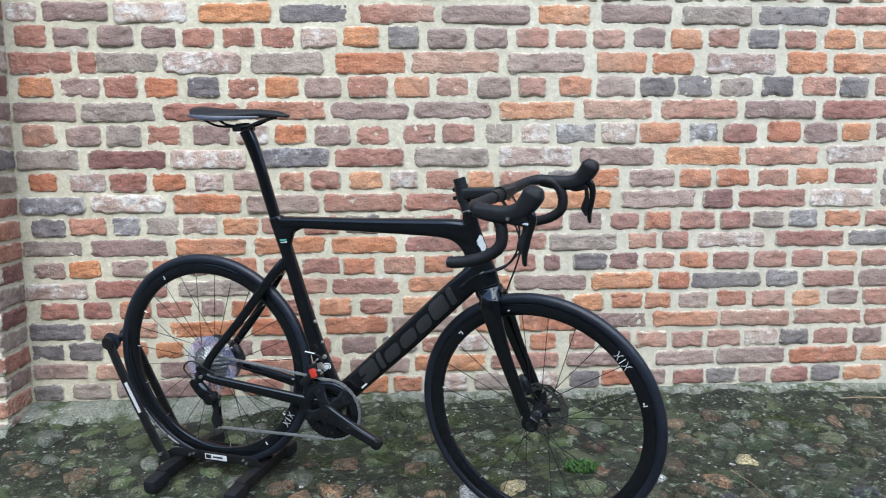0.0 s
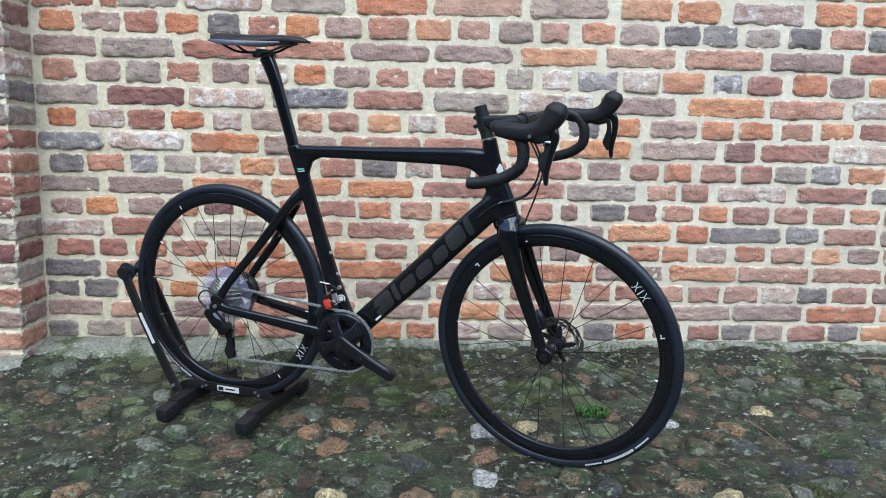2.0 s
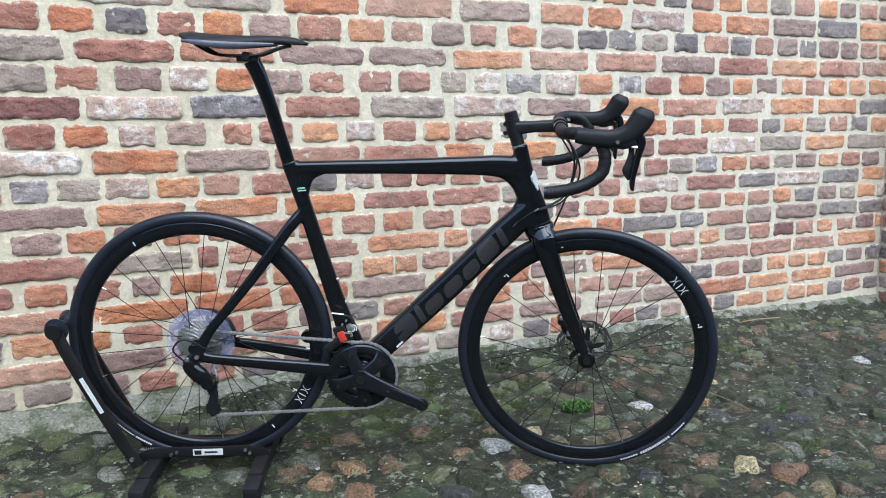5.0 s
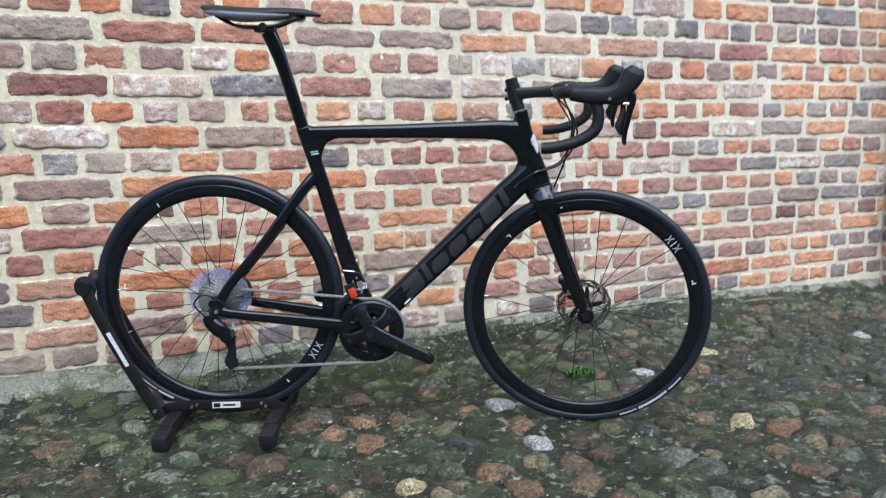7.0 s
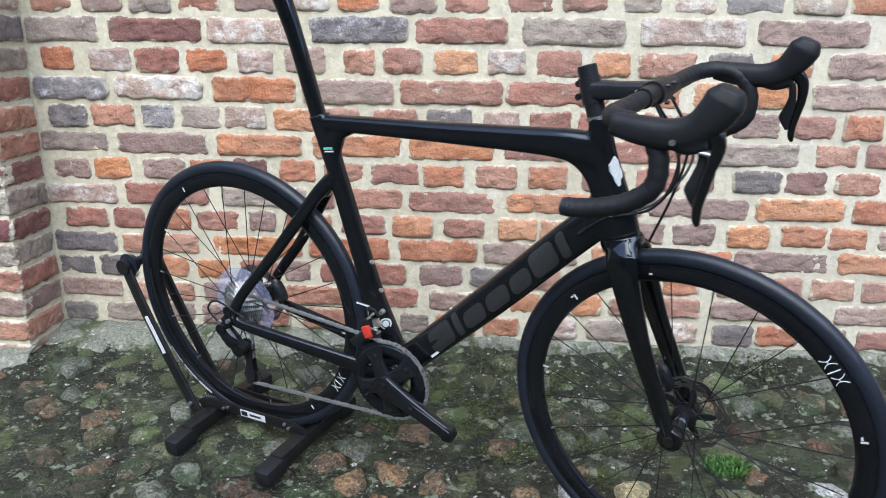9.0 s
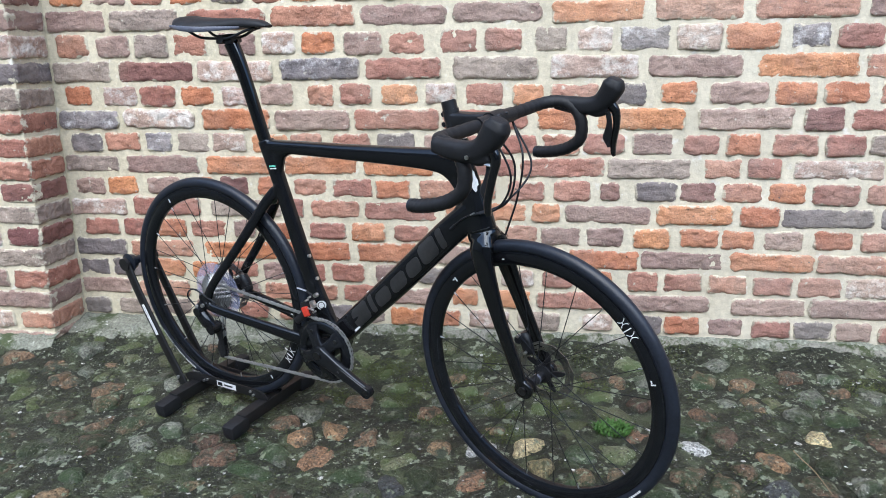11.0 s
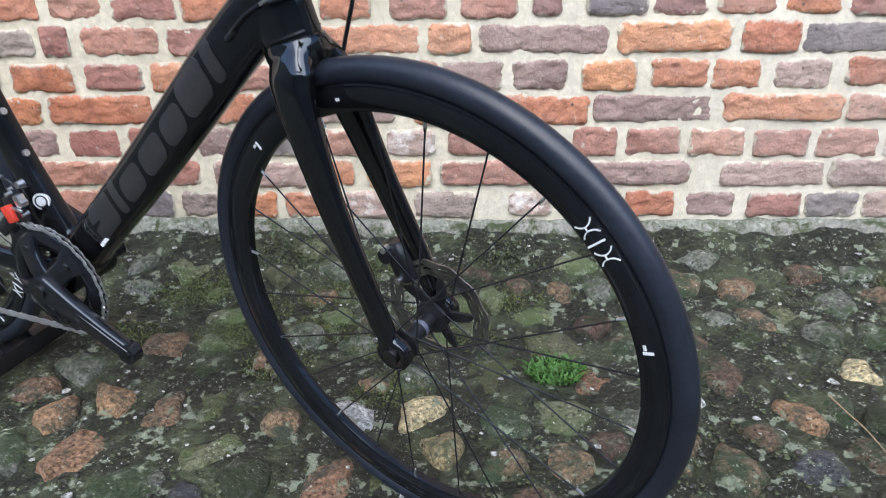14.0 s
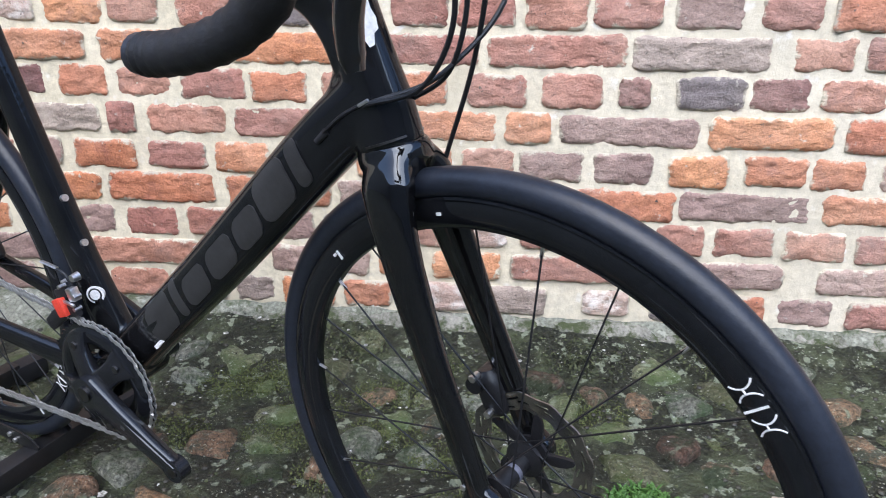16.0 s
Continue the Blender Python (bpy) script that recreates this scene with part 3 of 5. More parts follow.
    part("bar_plug", spread(bm, 1.025), RUBBER, tape)

# cables in front of the head tube
for a, b, c, d in (((0.125, -0.055, 0.895), (0.165, -0.045, 0.80), (0.128, -0.030, 0.725), (0.060, -0.027, 0.700)),
                   ((0.125, 0.055, 0.895), (0.172, 0.045, 0.80), (0.132, -0.006, 0.730), (0.064, -0.0262, 0.7015)),
                   ((0.128, 0.050, 0.893), (0.168, 0.010, 0.83), (0.150, 0.020, 0.740), (0.112, 0.030, 0.640)),
                   ((0.128, -0.050, 0.893), (0.158, -0.012, 0.82), (0.138, 0.0, 0.735), (0.070, 0.026, 0.690))):
    bm = bmesh.new()
    sweep(bm, spline([a, b, c, d], 10), (0.0024, 0.0024), 8, 2.0, (0.3, 0.9, 0.1))
    part("cable", bm, MATTE, bike, "black cable housing")
bm = bmesh.new()
sweep(bm, spline([(0.056, -0.0275, 0.700), (0.038, -0.0295, 0.690), (0.020, -0.0290, 0.676), (0.010, -0.0250, 0.668)], 5), (0.0018, 0.0018), 8, 2.0, (0, 1, 0.2))
part("cable", bm, MATTE, bike, "black cable housing entering the frame")
bm = bmesh.new()
sweep(bm, [(0.016, -0.0255, 0.672), (0.004, -0.0275, 0.661)], [(0.0026, 0.0042), (0.0026, 0.0032)], 12)
part("cable_port", bm, MATTE, frame_part, "black rubber cable port")
small_box("cable_stop", STEEL, bike, (0.062, -0.0285, 0.703), (0.013, 0.003, 0.0035), 0.5, "silver cable stop", 0.001)

# seat post and saddle
bm = bmesh.new()
sweep(bm, spline([(-0.540, 0, 0.800), (-0.563, 0, 0.890), (-0.587, 0, 0.985), (-0.606, 0, 1.045), (-0.619, 0, 1.076)], 5), [(0.0135, 0.0165), (0.0135, 0.0165), (0.0135, 0.0170), (0.0145, 0.0195), (0.0155, 0.0205)], 18, 2.6)
post = part("seat_post", bm, GLOSS, bike, "gloss black aero seat post")
bm = bmesh.new()
box(bm, (-0.626, 0, 1.082), (0.052, 0.040, 0.016), None, 0.004)
rod(bm, (-0.628, -0.026, 1.087), (-0.628, 0.026, 1.087), 0.010, 14)
part("saddle_clamp", bm, MATTE, post)
bm = bmesh.new()
track = spline([(-0.776, 0, 1.139), (-0.752, 0, 1.133), (-0.705, 0, 1.125), (-0.645, 0, 1.121), (-0.57, 0, 1.121), (-0.515, 0, 1.117), (-0.484, 0, 1.110)], 6)
sweep(bm, track, [(0.034, 0.005), (0.062, 0.012), (0.064, 0.015), (0.043, 0.0145), (0.025, 0.012), (0.021, 0.010), (0.010, 0.005)], 24, 2.6)
for v in bm.verts:
    if v.co.z < 1.112 and abs(v.co.y) < 0.03:
        v.co.z += 0.003
    v.co.z -= 2.6 * v.co.y ** 2
saddle = part("saddle", bm, TAPE, bike, "black saddle with grey side panels")
for s in (-1, 1):
    bm = bmesh.new()
    sweep(bm, spline([(-0.764, s * 0.058, 1.123), (-0.722, s * 0.0655, 1.117), (-0.68, s * 0.061, 1.113), (-0.63, s * 0.043, 1.112), (-0.56, s * 0.0255, 1.112)], 5), [(0.002, 0.003), (0.003, 0.0065), (0.003, 0.007), (0.003, 0.006), (0.002, 0.003)], 10)
    part("side_panel", bm, PANEL, saddle, "satin grey side panel")
    bm = bmesh.new()
    sweep(bm, spline([(-0.742, s * 0.034, 1.116), (-0.700, s * 0.026, 1.093), (-0.65, s * 0.022, 1.088), (-0.60, s * 0.022, 1.089), (-0.555, s * 0.014, 1.103), (-0.525, s * 0.008, 1.109)], 6), (0.0035, 0.0035), 8, 2.0, (0.1, 1, 0.1))
    part("saddle_rail", bm, MATTE, saddle)


# ---- wheels ----
def wheel(name, cx, cz, spokes, turned, hub_y, label, marks):
    fin = steered if turned else (lambda b: b)
    bm = bmesh.new()
    lathe(bm, [(0.2785, 0.0), (0.280, 0.006), (0.286, 0.0105), (0.297, 0.0128), (0.306, 0.0120), (0.312, 0.0100), (0.309, 0.0), (0.312, -0.0100), (0.306, -0.0120), (0.297, -0.0128), (0.286, -0.0105), (0.280, -0.006)], cx, cz, 96)
    rim = part(name, fin(bm), CARBON, bike, label)
    bm = bmesh.new()
    ring = [(0.3230 + 0.0150 * math.cos(a), 0.0142 * math.sin(a)) for a in [2 * math.pi * k / 18 for k in range(18)]]
    lathe(bm, ring, cx, cz, 110)
    part("tyre", fin(bm), RUBBER, rim, "black slick tyre")
    for s in (-1, 1):
        bm = bmesh.new()
        lathe(bm, [(0.3080, s * 0.0113), (0.3098, s * 0.0120), (0.3116, s * 0.0113)], cx, cz, 96)
        part("bead_line", fin(bm), CARBON, rim)
    bm = bmesh.new()
    prof = [(0.0, -0.048), (0.010, -0.048), (0.010, -0.036), (0.020, -0.035), (0.020, -0.031), (0.011, -0.027), (0.011, 0.020), (0.022, 0.024), (0.022, 0.029), (0.013, 0.032), (0.013, 0.046), (0.0, 0.046)]
    lathe(bm, [(max(r, 0.0006), y + hub_y) for r, y in prof], cx, cz, 24, False)
    hub = part("hub", fin(bm), MATTE, rim, "black alloy hub")
    bm = bmesh.new()
    lathe(bm, [(0.0114, -0.003), (0.0118, -0.0025), (0.0118, 0.003), (0.0114, 0.0035)], cx, cz, 24, False)
    part("hub_band", fin(bm), PANEL, hub, "grey band round the hub")
    for i in range(spokes):
        s = -1 if i % 2 else 1
        a = 2 * math.pi * (i + 0.5) / spokes
        off = (1 if (i // 2) % 2 else -1) * radians(62)
        hr, hy = (0.019, -0.033 + hub_y) if s < 0 else (0.021, 0.0265 + hub_y)
        p = (cx + hr * math.cos(a + off), hy, cz + hr * math.sin(a + off))
        q = (cx + 0.280 * math.cos(a), s * 0.002, cz + 0.280 * math.sin(a))
        bm = bmesh.new()
        rod(bm, p, q, 0.0011, 5)
        part("spoke", fin(bm), MATTE, rim)
        q2 = (cx + 0.268 * math.cos(a), s * 0.0022, cz + 0.268 * math.sin(a))
        if i % 2:
            bm = bmesh.new()
            rod(bm, q2, q, 0.0019, 6)
            part("nipple", fin(bm), STEEL, rim)
    # plain bars in place of the marks on rim and tyre
    for a0, r0, wide, tall in marks:
        a = radians(a0)
        for s in (-1, 1):
            bm = bmesh.new()
            lie = 0.0128 if r0 < 0.3 else 0.0137
            box(bm, (0, 0, 0), (tall, 0.0010, wide))
            bmesh.ops.transform(bm, matrix=Matrix.Translation((cx + r0 * math.cos(a), s * (lie + 0.0006), cz + r0 * math.sin(a))) @ Matrix.Rotation(-a, 4, "Y"), verts=bm.verts)
            part("mark", fin(bm), WHITE, rim, "white print on rim and tyre", 0)
    return rim


def rim_marks(a0):
    return [(a0, 0.2965, 0.0020, 0.021)]


def flank(r):
    """Half width of the rim at the radius r."""
    prof = ((0.280, 0.006), (0.286, 0.0105), (0.297, 0.0128), (0.306, 0.0120), (0.312, 0.0100))
    for (r0, y0), (r1, y1) in zip(prof, prof[1:]):
        if r <= r1:
            return y0 + (y1 - y0) * (r - r0) / (r1 - r0)
    return prof[-1][1]


def rim_strokes(rim, cx, cz, a0, turned):
    """Two pairs of bowed strokes beside the bar, on both flanks of the rim."""
    for s in (-1, 1):
        for side in (-4.6, 1.6):
            for flip in (0, 1):
                pts = []
                for k in range(11):
                    w = k / 5 - 1
                    bow = 1.05 * (1 - w * w) ** 0.8 if abs(w) < 1 else 0.0
                    a = radians(a0 + side + (3.0 - bow if flip else bow))
                    r = 0.2970 + 0.0105 * w
                    pts.append((cx + r * math.cos(a), s * (flank(r) + 0.0003), cz + r * math.sin(a)))
                bm = bmesh.new()
                sweep(bm, pts, (0.0006, 0.00085), 6)
                part("mark", steered(bm) if turned else bm, WHITE, rim, "white print on the rim", 0)
            bm = bmesh.new()
            a = radians(a0 + side + 1.5)
            rod(bm, (cx + 0.2965 * math.cos(a - 0.008), s * 0.0132, cz + 0.2965 * math.sin(a - 0.008)), (cx + 0.2965 * math.cos(a + 0.008), s * 0.0132, cz + 0.2965 * math.sin(a + 0.008)), 0.0008, 6)
            part("mark", steered(bm) if turned else bm, WHITE, rim, "white print on the rim", 0)


front_marks = rim_marks(40.0) + [(16, 0.2965, 0.003, 0.011), (17.2, 0.294, 0.006, 0.003), (134, 0.2945, 0.003, 0.011), (135.2, 0.298, 0.005, 0.003), (103, 0.2965, 0.005, 0.003)]
front_marks += [(-71 + k * 1.25 + (1.2 if k > 6 else 0) + (1.2 if k > 19 else 0), 0.3240, 0.0050, 0.0068 if 6 < k < 20 else 0.0042) for k in range(27)]
rear_marks = rim_marks(-31.7) + [(-55, 0.2965, 0.003, 0.011), (118, 0.2965, 0.003, 0.011)]
rear_marks += [(-147 + k * 1.05 + (0.9 if k > 8 else 0) + (0.9 if k > 17 else 0), 0.3240, 0.0040, 0.0030 if k < 18 else 0.0048) for k in range(26)]
front_wheel = wheel("front_wheel", FX, FZ, 24, True, 0.0, "deep black carbon front wheel with a slick tyre", front_marks)
rear_wheel = wheel("rear_wheel", RX, RZ, 28, False, 0.004, "deep black carbon rear wheel with a slick tyre", rear_marks)

rim_strokes(front_wheel, FX, FZ, 40.0, True)
rim_strokes(rear_wheel, RX, RZ, -31.7, False)


def rotor(cx, cz, turned, parent):
    bm = bmesh.new()
    y = 0.040
    n = 108
    bands = (0.0535, 0.0560, 0.0585, 0.0608, 0.0638, 0.0660, 0.0692, 0.0745)
    grid = []
    for k in range(n):
        a = 2 * math.pi * k / n
        w = 0.0014 * math.sin(a * 12)
        grid.append([[bm.verts.new((cx + (r + w) * math.cos(a + 3 * (r - 0.051)), yy, cz + (r + w) * math.sin(a + 3 * (r - 0.051)))) for r in bands] for yy in (y - 0.0009, y + 0.0009)])
    for k in range(n):
        g, h = grid[k], grid[(k + 1) % n]
        for i in range(len(bands) - 1):
            # drilled slots, staggered band by band
            if (i in (1, 3, 5) and (k + 3 * i) % 9 < 4):
                continue
            for f in (0, 1):
                bm.faces.new((g[f][i], g[f][i + 1], h[f][i + 1], h[f][i]))
        for i in (0, len(bands) - 1):
            bm.faces.new((g[0][i], g[1][i], h[1][i], h[0][i]))
    disc = part("brake_disc", steered(bm) if turned else bm, ROTOR, parent, "steel brake disc")
    # the black five-armed carrier in its middle
    bm = bmesh.new()
    rows = []
    for k in range(96):
        a = 2 * math.pi * k / 96
        reach = 0.021 + 0.034 * max(0.0, math.cos(5 * a)) ** 1.5
        turn_ = a + 5.0 * (reach - 0.021)
        rows.append([bm.verts.new((cx + r * math.cos(t), yy, cz + r * math.sin(t))) for r, t, yy in ((0.012, a, y - 0.004), (reach, turn_, y - 0.002), (reach, turn_, y + 0.002), (0.012, a, y + 0.004))])
    for g, h in zip(rows, rows[1:] + rows[:1]):
        for i in range(4):
            bm.faces.new((g[i], g[(i + 1) % 4], h[(i + 1) % 4], h[i]))
    part("disc_carrier", steered(bm) if turned else bm, MATTE, parent, "black disc carrier")
    return disc


rotor(FX, FZ, True, front_wheel)
rotor(RX, RZ, False, rear_wheel)
# brake calipers on the left fork blade and chain stay
for c, turned, name in (((0.150, 0.043, 0.376), True, "front_caliper"), ((-0.745, 0.045, 0.392), False, "rear_caliper")):
    bm = bmesh.new()
    sweep(bm, [Vector(c) + Vector((-0.35 * d, 0, d)) for d in (-0.026, -0.021, -0.008, 0.008, 0.021, 0.026)], [(0.009, 0.010), (0.014, 0.0155), (0.015, 0.017), (0.015, 0.0165), (0.013, 0.014), (0.008, 0.009)], 18, 2.5)
    rod(bm, (c[0] - 0.014, c[1] - 0.02, c[2] + 0.012), (c[0] - 0.014, c[1] + 0.018, c[2] + 0.012), 0.010, 14)
    cal = part("brake_caliper", steered(bm) if turned else bm, MATTE, bike, "black disc brake caliper")
    for dx, dz in ((0.004, -0.018), (-0.014, 0.022)):
        bm = bmesh.new()
        rod(bm, (c[0] + dx, c[1] - 0.010, c[2] + dz), (c[0] + dx, c[1] - 0.022, c[2] + dz), 0.0042, 12)
        part("bolt", steered(bm) if turned else bm, STEEL, cal)

# ---- drive train, on the right-hand side (y negative) ----
def toothed(bm, cx, cz, r, teeth, y0, y1, inner):
    n = teeth * 2
    rings = [[], [], [], []]
    for k in range(n):
        a = 2 * math.pi * k / n
        ro = r + (0.002 if k % 2 else -0.002)
        for ring, (rr, yy) in zip(rings, ((inner, y0), (ro, y0), (ro, y1), (inner, y1))):
            ring.append(bm.verts.new((cx + rr * math.cos(a), yy, cz + rr * math.sin(a))))
    for i in range(4):
        g, h = rings[i], rings[(i + 1) % 4]
        for k in range(n):
            bm.faces.new((g[k], g[(k + 1) % n], h[(k + 1) % n], h[k]))


CR = 0.0905
bm = bmesh.new()
rod(bm, (BX, -0.078, BZ), (BX, 0.064, BZ), 0.012, 18)
crankset = part("crankset", bm, DARK_STEEL, bike, "black double crankset without pedals")
bm = bmesh.new()
toothed(bm, BX, BZ, CR, 50, -0.046, -0.049, 0.078)
lathe(bm, [(0.060, -0.045), (0.060, -0.050), (0.066, -0.0535), (0.078, -0.0530), (0.0835, -0.0490), (0.0835, -0.046)], BX, BZ, 72)
part("chainring", bm, CARBON, crankset, "large black chainring")
bm = bmesh.new()
toothed(bm, BX, BZ, 0.069, 34, -0.038, -0.041, 0.047)
part("chainring", bm, DARK_STEEL, crankset, "small chainring")
arm_dir = Vector((0.158, 0, -0.072)).normalized()
for ang in (40, 114, 201, 276):
    a = radians(ang)
    bm = bmesh.new()
    sweep(bm, spline([(BX, -0.060, BZ), (BX + 0.030 * math.cos(a), -0.060, BZ + 0.030 * math.sin(a)), (BX + 0.055 * math.cos(a), -0.057, BZ + 0.055 * math.sin(a)), (BX + 0.076 * math.cos(a), -0.053, BZ + 0.076 * math.sin(a))], 4),
          [(0.009, 0.022), (0.009, 0.017), (0.007, 0.017), (0.003, 0.024)], 14, 3.6)
    part("spider_arm", bm, SATIN, crankset, "satin black spider arm", 40)
for s, y0, y1 in ((1, -0.066, -0.080), (-1, 0.058, 0.070)):
    bm = bmesh.new()
    c = Vector((BX, 0, BZ))
    d = arm_dir * s
    rod(bm, (BX, y0 + 0.010 * s, BZ), (BX, y1, BZ), 0.023 if s > 0 else 0.018, 20)
    pts = [c + d * t + Vector((0, y0 + (y1 - y0) * f, 0)) for t, f in ((0.0, 0.2), (0.06, 0.5), (0.12, 0.8), (0.170, 1.0), (0.179, 1.0))]
    rod(bm, c + d * 0.1675 + Vector((0, y1 - 0.008 * s, 0)), c + d * 0.1675 + Vector((0, y1 + 0.009 * s, 0)), 0.0165, 24)
    sweep(bm, spline(pts[:4], 4), [(0.010, 0.025 if s > 0 else 0.018), (0.010, 0.0195), (0.009, 0.0165), (0.0085, 0.0160)], 20, 4.2)
    arm = part("crank_arm", bm, SATIN, crankset, "black crank arm")
    bm = bmesh.new()
    up_ = Vector((-d.z, 0, d.x)) * s
    sweep(bm, [p_ + up_ * 0.0085 + Vector((0, -0.0085 * s, 0)) for p_ in spline(pts[1:4], 4)], [(0.0015, 0.003), (0.0022, 0.0035), (0.0015, 0.003)], 8, 2.0)
    part("ridge", bm, SATIN, arm)
    bm = bmesh.new()
    e = c + d * 0.168 + Vector((0, y1 - 0.0065 * s, 0))
    rod(bm, e, e + Vector((0, -0.003 * s, 0)), 0.0075, 12)
    part("pedal_hole", bm, DARK_STEEL, arm)
    bm = bmesh.new()
    e = c + Vector((0, y1, 0))
    rod(bm, e, e + Vector((0, -0.003 * s, 0)), 0.011, 16)
    part("crank_bolt", bm, DARK_STEEL, arm)
for k in range(3):
    small_box("decal", GREY_DECAL if k != 1 else WHITE, crankset, Vector((BX, -0.0835, BZ)) + arm_dir * (0.075 + k * 0.011), (0.008, 0.001, 0.005), math.atan2(arm_dir.z, arm_dir.x), "pale print on the crank arm")

for k in range(4):
    a = radians((40, 114, 201, 276)[k])
    bm = bmesh.new()
    c = Vector((BX + 0.064 * math.cos(a), -0.0600, BZ + 0.064 * math.sin(a)))
    rod(bm, c, c + Vector((0, -0.003, 0)), 0.0055, 12)
    part("chainring_bolt", bm, DARK_STEEL, crankset, "dark chainring bolt")

# cassette and clear spoke protector
bm = bmesh.new()
lathe(bm, [(0.025, -0.0135), (0.086, -0.0125), (0.087, -0.0115), (0.025, -0.0120)], RX, RZ, 48)
part("spoke_protector", bm, CLEAR, rear_wheel, "clear plastic spoke protector disc")
cassette = None
for k in range(11):
    bm = bmesh.new()
    y = -0.0165 - k * 0.0027
    toothed(bm, RX, RZ, 0.0575 - k * 0.0034, 30 - 2 * k, y, y - 0.0016, 0.016)
    if cassette is None:
        cassette = part("cassette", bm, STEEL, bike, "silver eleven-speed cassette")
    else:
        part("sprocket", bm, STEEL, cassette)

# rear derailleur
bm = bmesh.new()
sweep(bm, spline([(RX + 0.004, -0.072, RZ - 0.014), (RX - 0.010, -0.076, RZ - 0.040), (RX + 0.012, -0.078, RZ - 0.066), (RX + 0.030, -0.074, RZ - 0.085)], 5), [(0.010, 0.014), (0.013, 0.020), (0.015, 0.022), (0.011, 0.017)], 14, 2.4)
rod(bm, (RX - 0.010, -0.066, RZ - 0.038), (RX - 0.010, -0.092, RZ - 0.038), 0.0135, 18)
rod(bm, (RX + 0.030, -0.060, RZ - 0.086), (RX + 0.030, -0.088, RZ - 0.086), 0.0165, 18)
mech = part("rear_derailleur", bm, FRAME, bike, "black rear derailleur")
bm = bmesh.new()
sweep(bm, spline([(RX + 0.031, -0.060, RZ - 0.074), (RX + 0.030, -0.060, RZ - 0.094), (RX + 0.034, -0.059, RZ - 0.130), (RX + 0.029, -0.058, RZ - 0.166), (RX + 0.027, -0.058, RZ - 0.187)], 4), [(0.003, 0.006), (0.003, 0.018), (0.003, 0.009), (0.003, 0.018), (0.003, 0.006)], 10, 2.2)
sweep(bm, spline([(RX + 0.030, -0.044, RZ - 0.080), (RX + 0.034, -0.044, RZ - 0.130), (RX + 0.028, -0.044, RZ - 0.178)], 4), [(0.002, 0.012), (0.002, 0.008), (0.002, 0.012)], 10, 2.2)
part("cage", bm, MATTE, mech, "derailleur cage")
for dz in (-0.092, -0.168):
    bm = bmesh.new()
    toothed(bm, RX + 0.029, RZ + dz, 0.019, 11, -0.048, -0.054, 0.004)
    part("jockey_wheel", bm, MATTE, mech)
for dx, dz in ((-0.014, -0.022), (0.010, -0.016)):
    bm = bmesh.new()
    rod(bm, (RX + dx, -0.080, RZ + dz), (RX + dx, -0.087, RZ + dz), 0.0055, 12)
    part("bolt", bm, STEEL, mech, "silver bolt")
bm = bmesh.new()
sweep(bm, spline([(RX + 0.045, -0.066, RZ - 0.010), (RX - 0.015, -0.082, RZ + 0.030), (RX - 0.047, -0.082, RZ + 0.005), (RX - 0.022, -0.078, RZ - 0.030)], 8), (0.0024, 0.0024), 8)
part("cable", bm, MATTE, mech, "black cable loop")

# front derailleur with a red protector
bm = bmesh.new()
box(bm, (BX - 0.052, -0.036, BZ + 0.118), (0.030, 0.016, 0.024), Matrix.Rotation(radians(-18), 3, "Y"), 0.004)
sweep(bm, spline([(BX - 0.088, -0.046, BZ + 0.070), (BX - 0.055, -0.046, BZ + 0.095), (BX - 0.020, -0.046, BZ + 0.108)], 5), [(0.0045, 0.010), (0.0045, 0.012), (0.0045, 0.010)], 10, 3)
front_mech = part("front_derailleur", bm, MATTE, bike, "front derailleur")
small_box("protector", RED, front_mech, (BX - 0.045, -0.052, BZ + 0.108), (0.018, 0.010, 0.026), 0.35, "red plastic protector", 0.002)
bm = bmesh.new()
box(bm, (BX - 0.026, -0.043, BZ + 0.128), (0.013, 0.012, 0.019), Matrix.Rotation(radians(-14), 3, "Y"), 0.002)
box(bm, (BX - 0.030, -0.050, BZ + 0.116), (0.022, 0.004, 0.004), Matrix.Rotation(radians(8), 3, "Y"), 0.001)
part("clamp_bracket", bm, STEEL, front_mech, "silver bracket")
for dx, dz, r in ((-0.010, 0.157, 0.0062), (-0.044, 0.137, 0.0032), (-0.022, 0.108, 0.0035), (-0.016, 0.128, 0.003), (-0.034, 0.147, 0.0028)):
    bm = bmesh.new()
    rod(bm, (BX + dx, -0.040, BZ + dz), (BX + dx, -0.0505, BZ + dz), r, 12, r * 0.8)
    part("bolt", bm, STEEL, front_mech, "silver bolt")
bm = bmesh.new()
sweep(bm, spline([(BX - 0.040, -0.049, BZ + 0.165), (BX - 0.024, -0.049, BZ + 0.160), (BX - 0.016, -0.048, BZ + 0.145)], 4), (0.0022, 0.0022), 8)
part("cable", bm, MATTE, front_mech, "short black cable")
bm = bmesh.new()
sweep(bm, [(BX - 0.068, -0.048, BZ + 0.170), (BX - 0.038, -0.048, BZ + 0.166)], (0.003, 0.002), 8)
part("link", bm, STEEL, front_mech, "silver link")

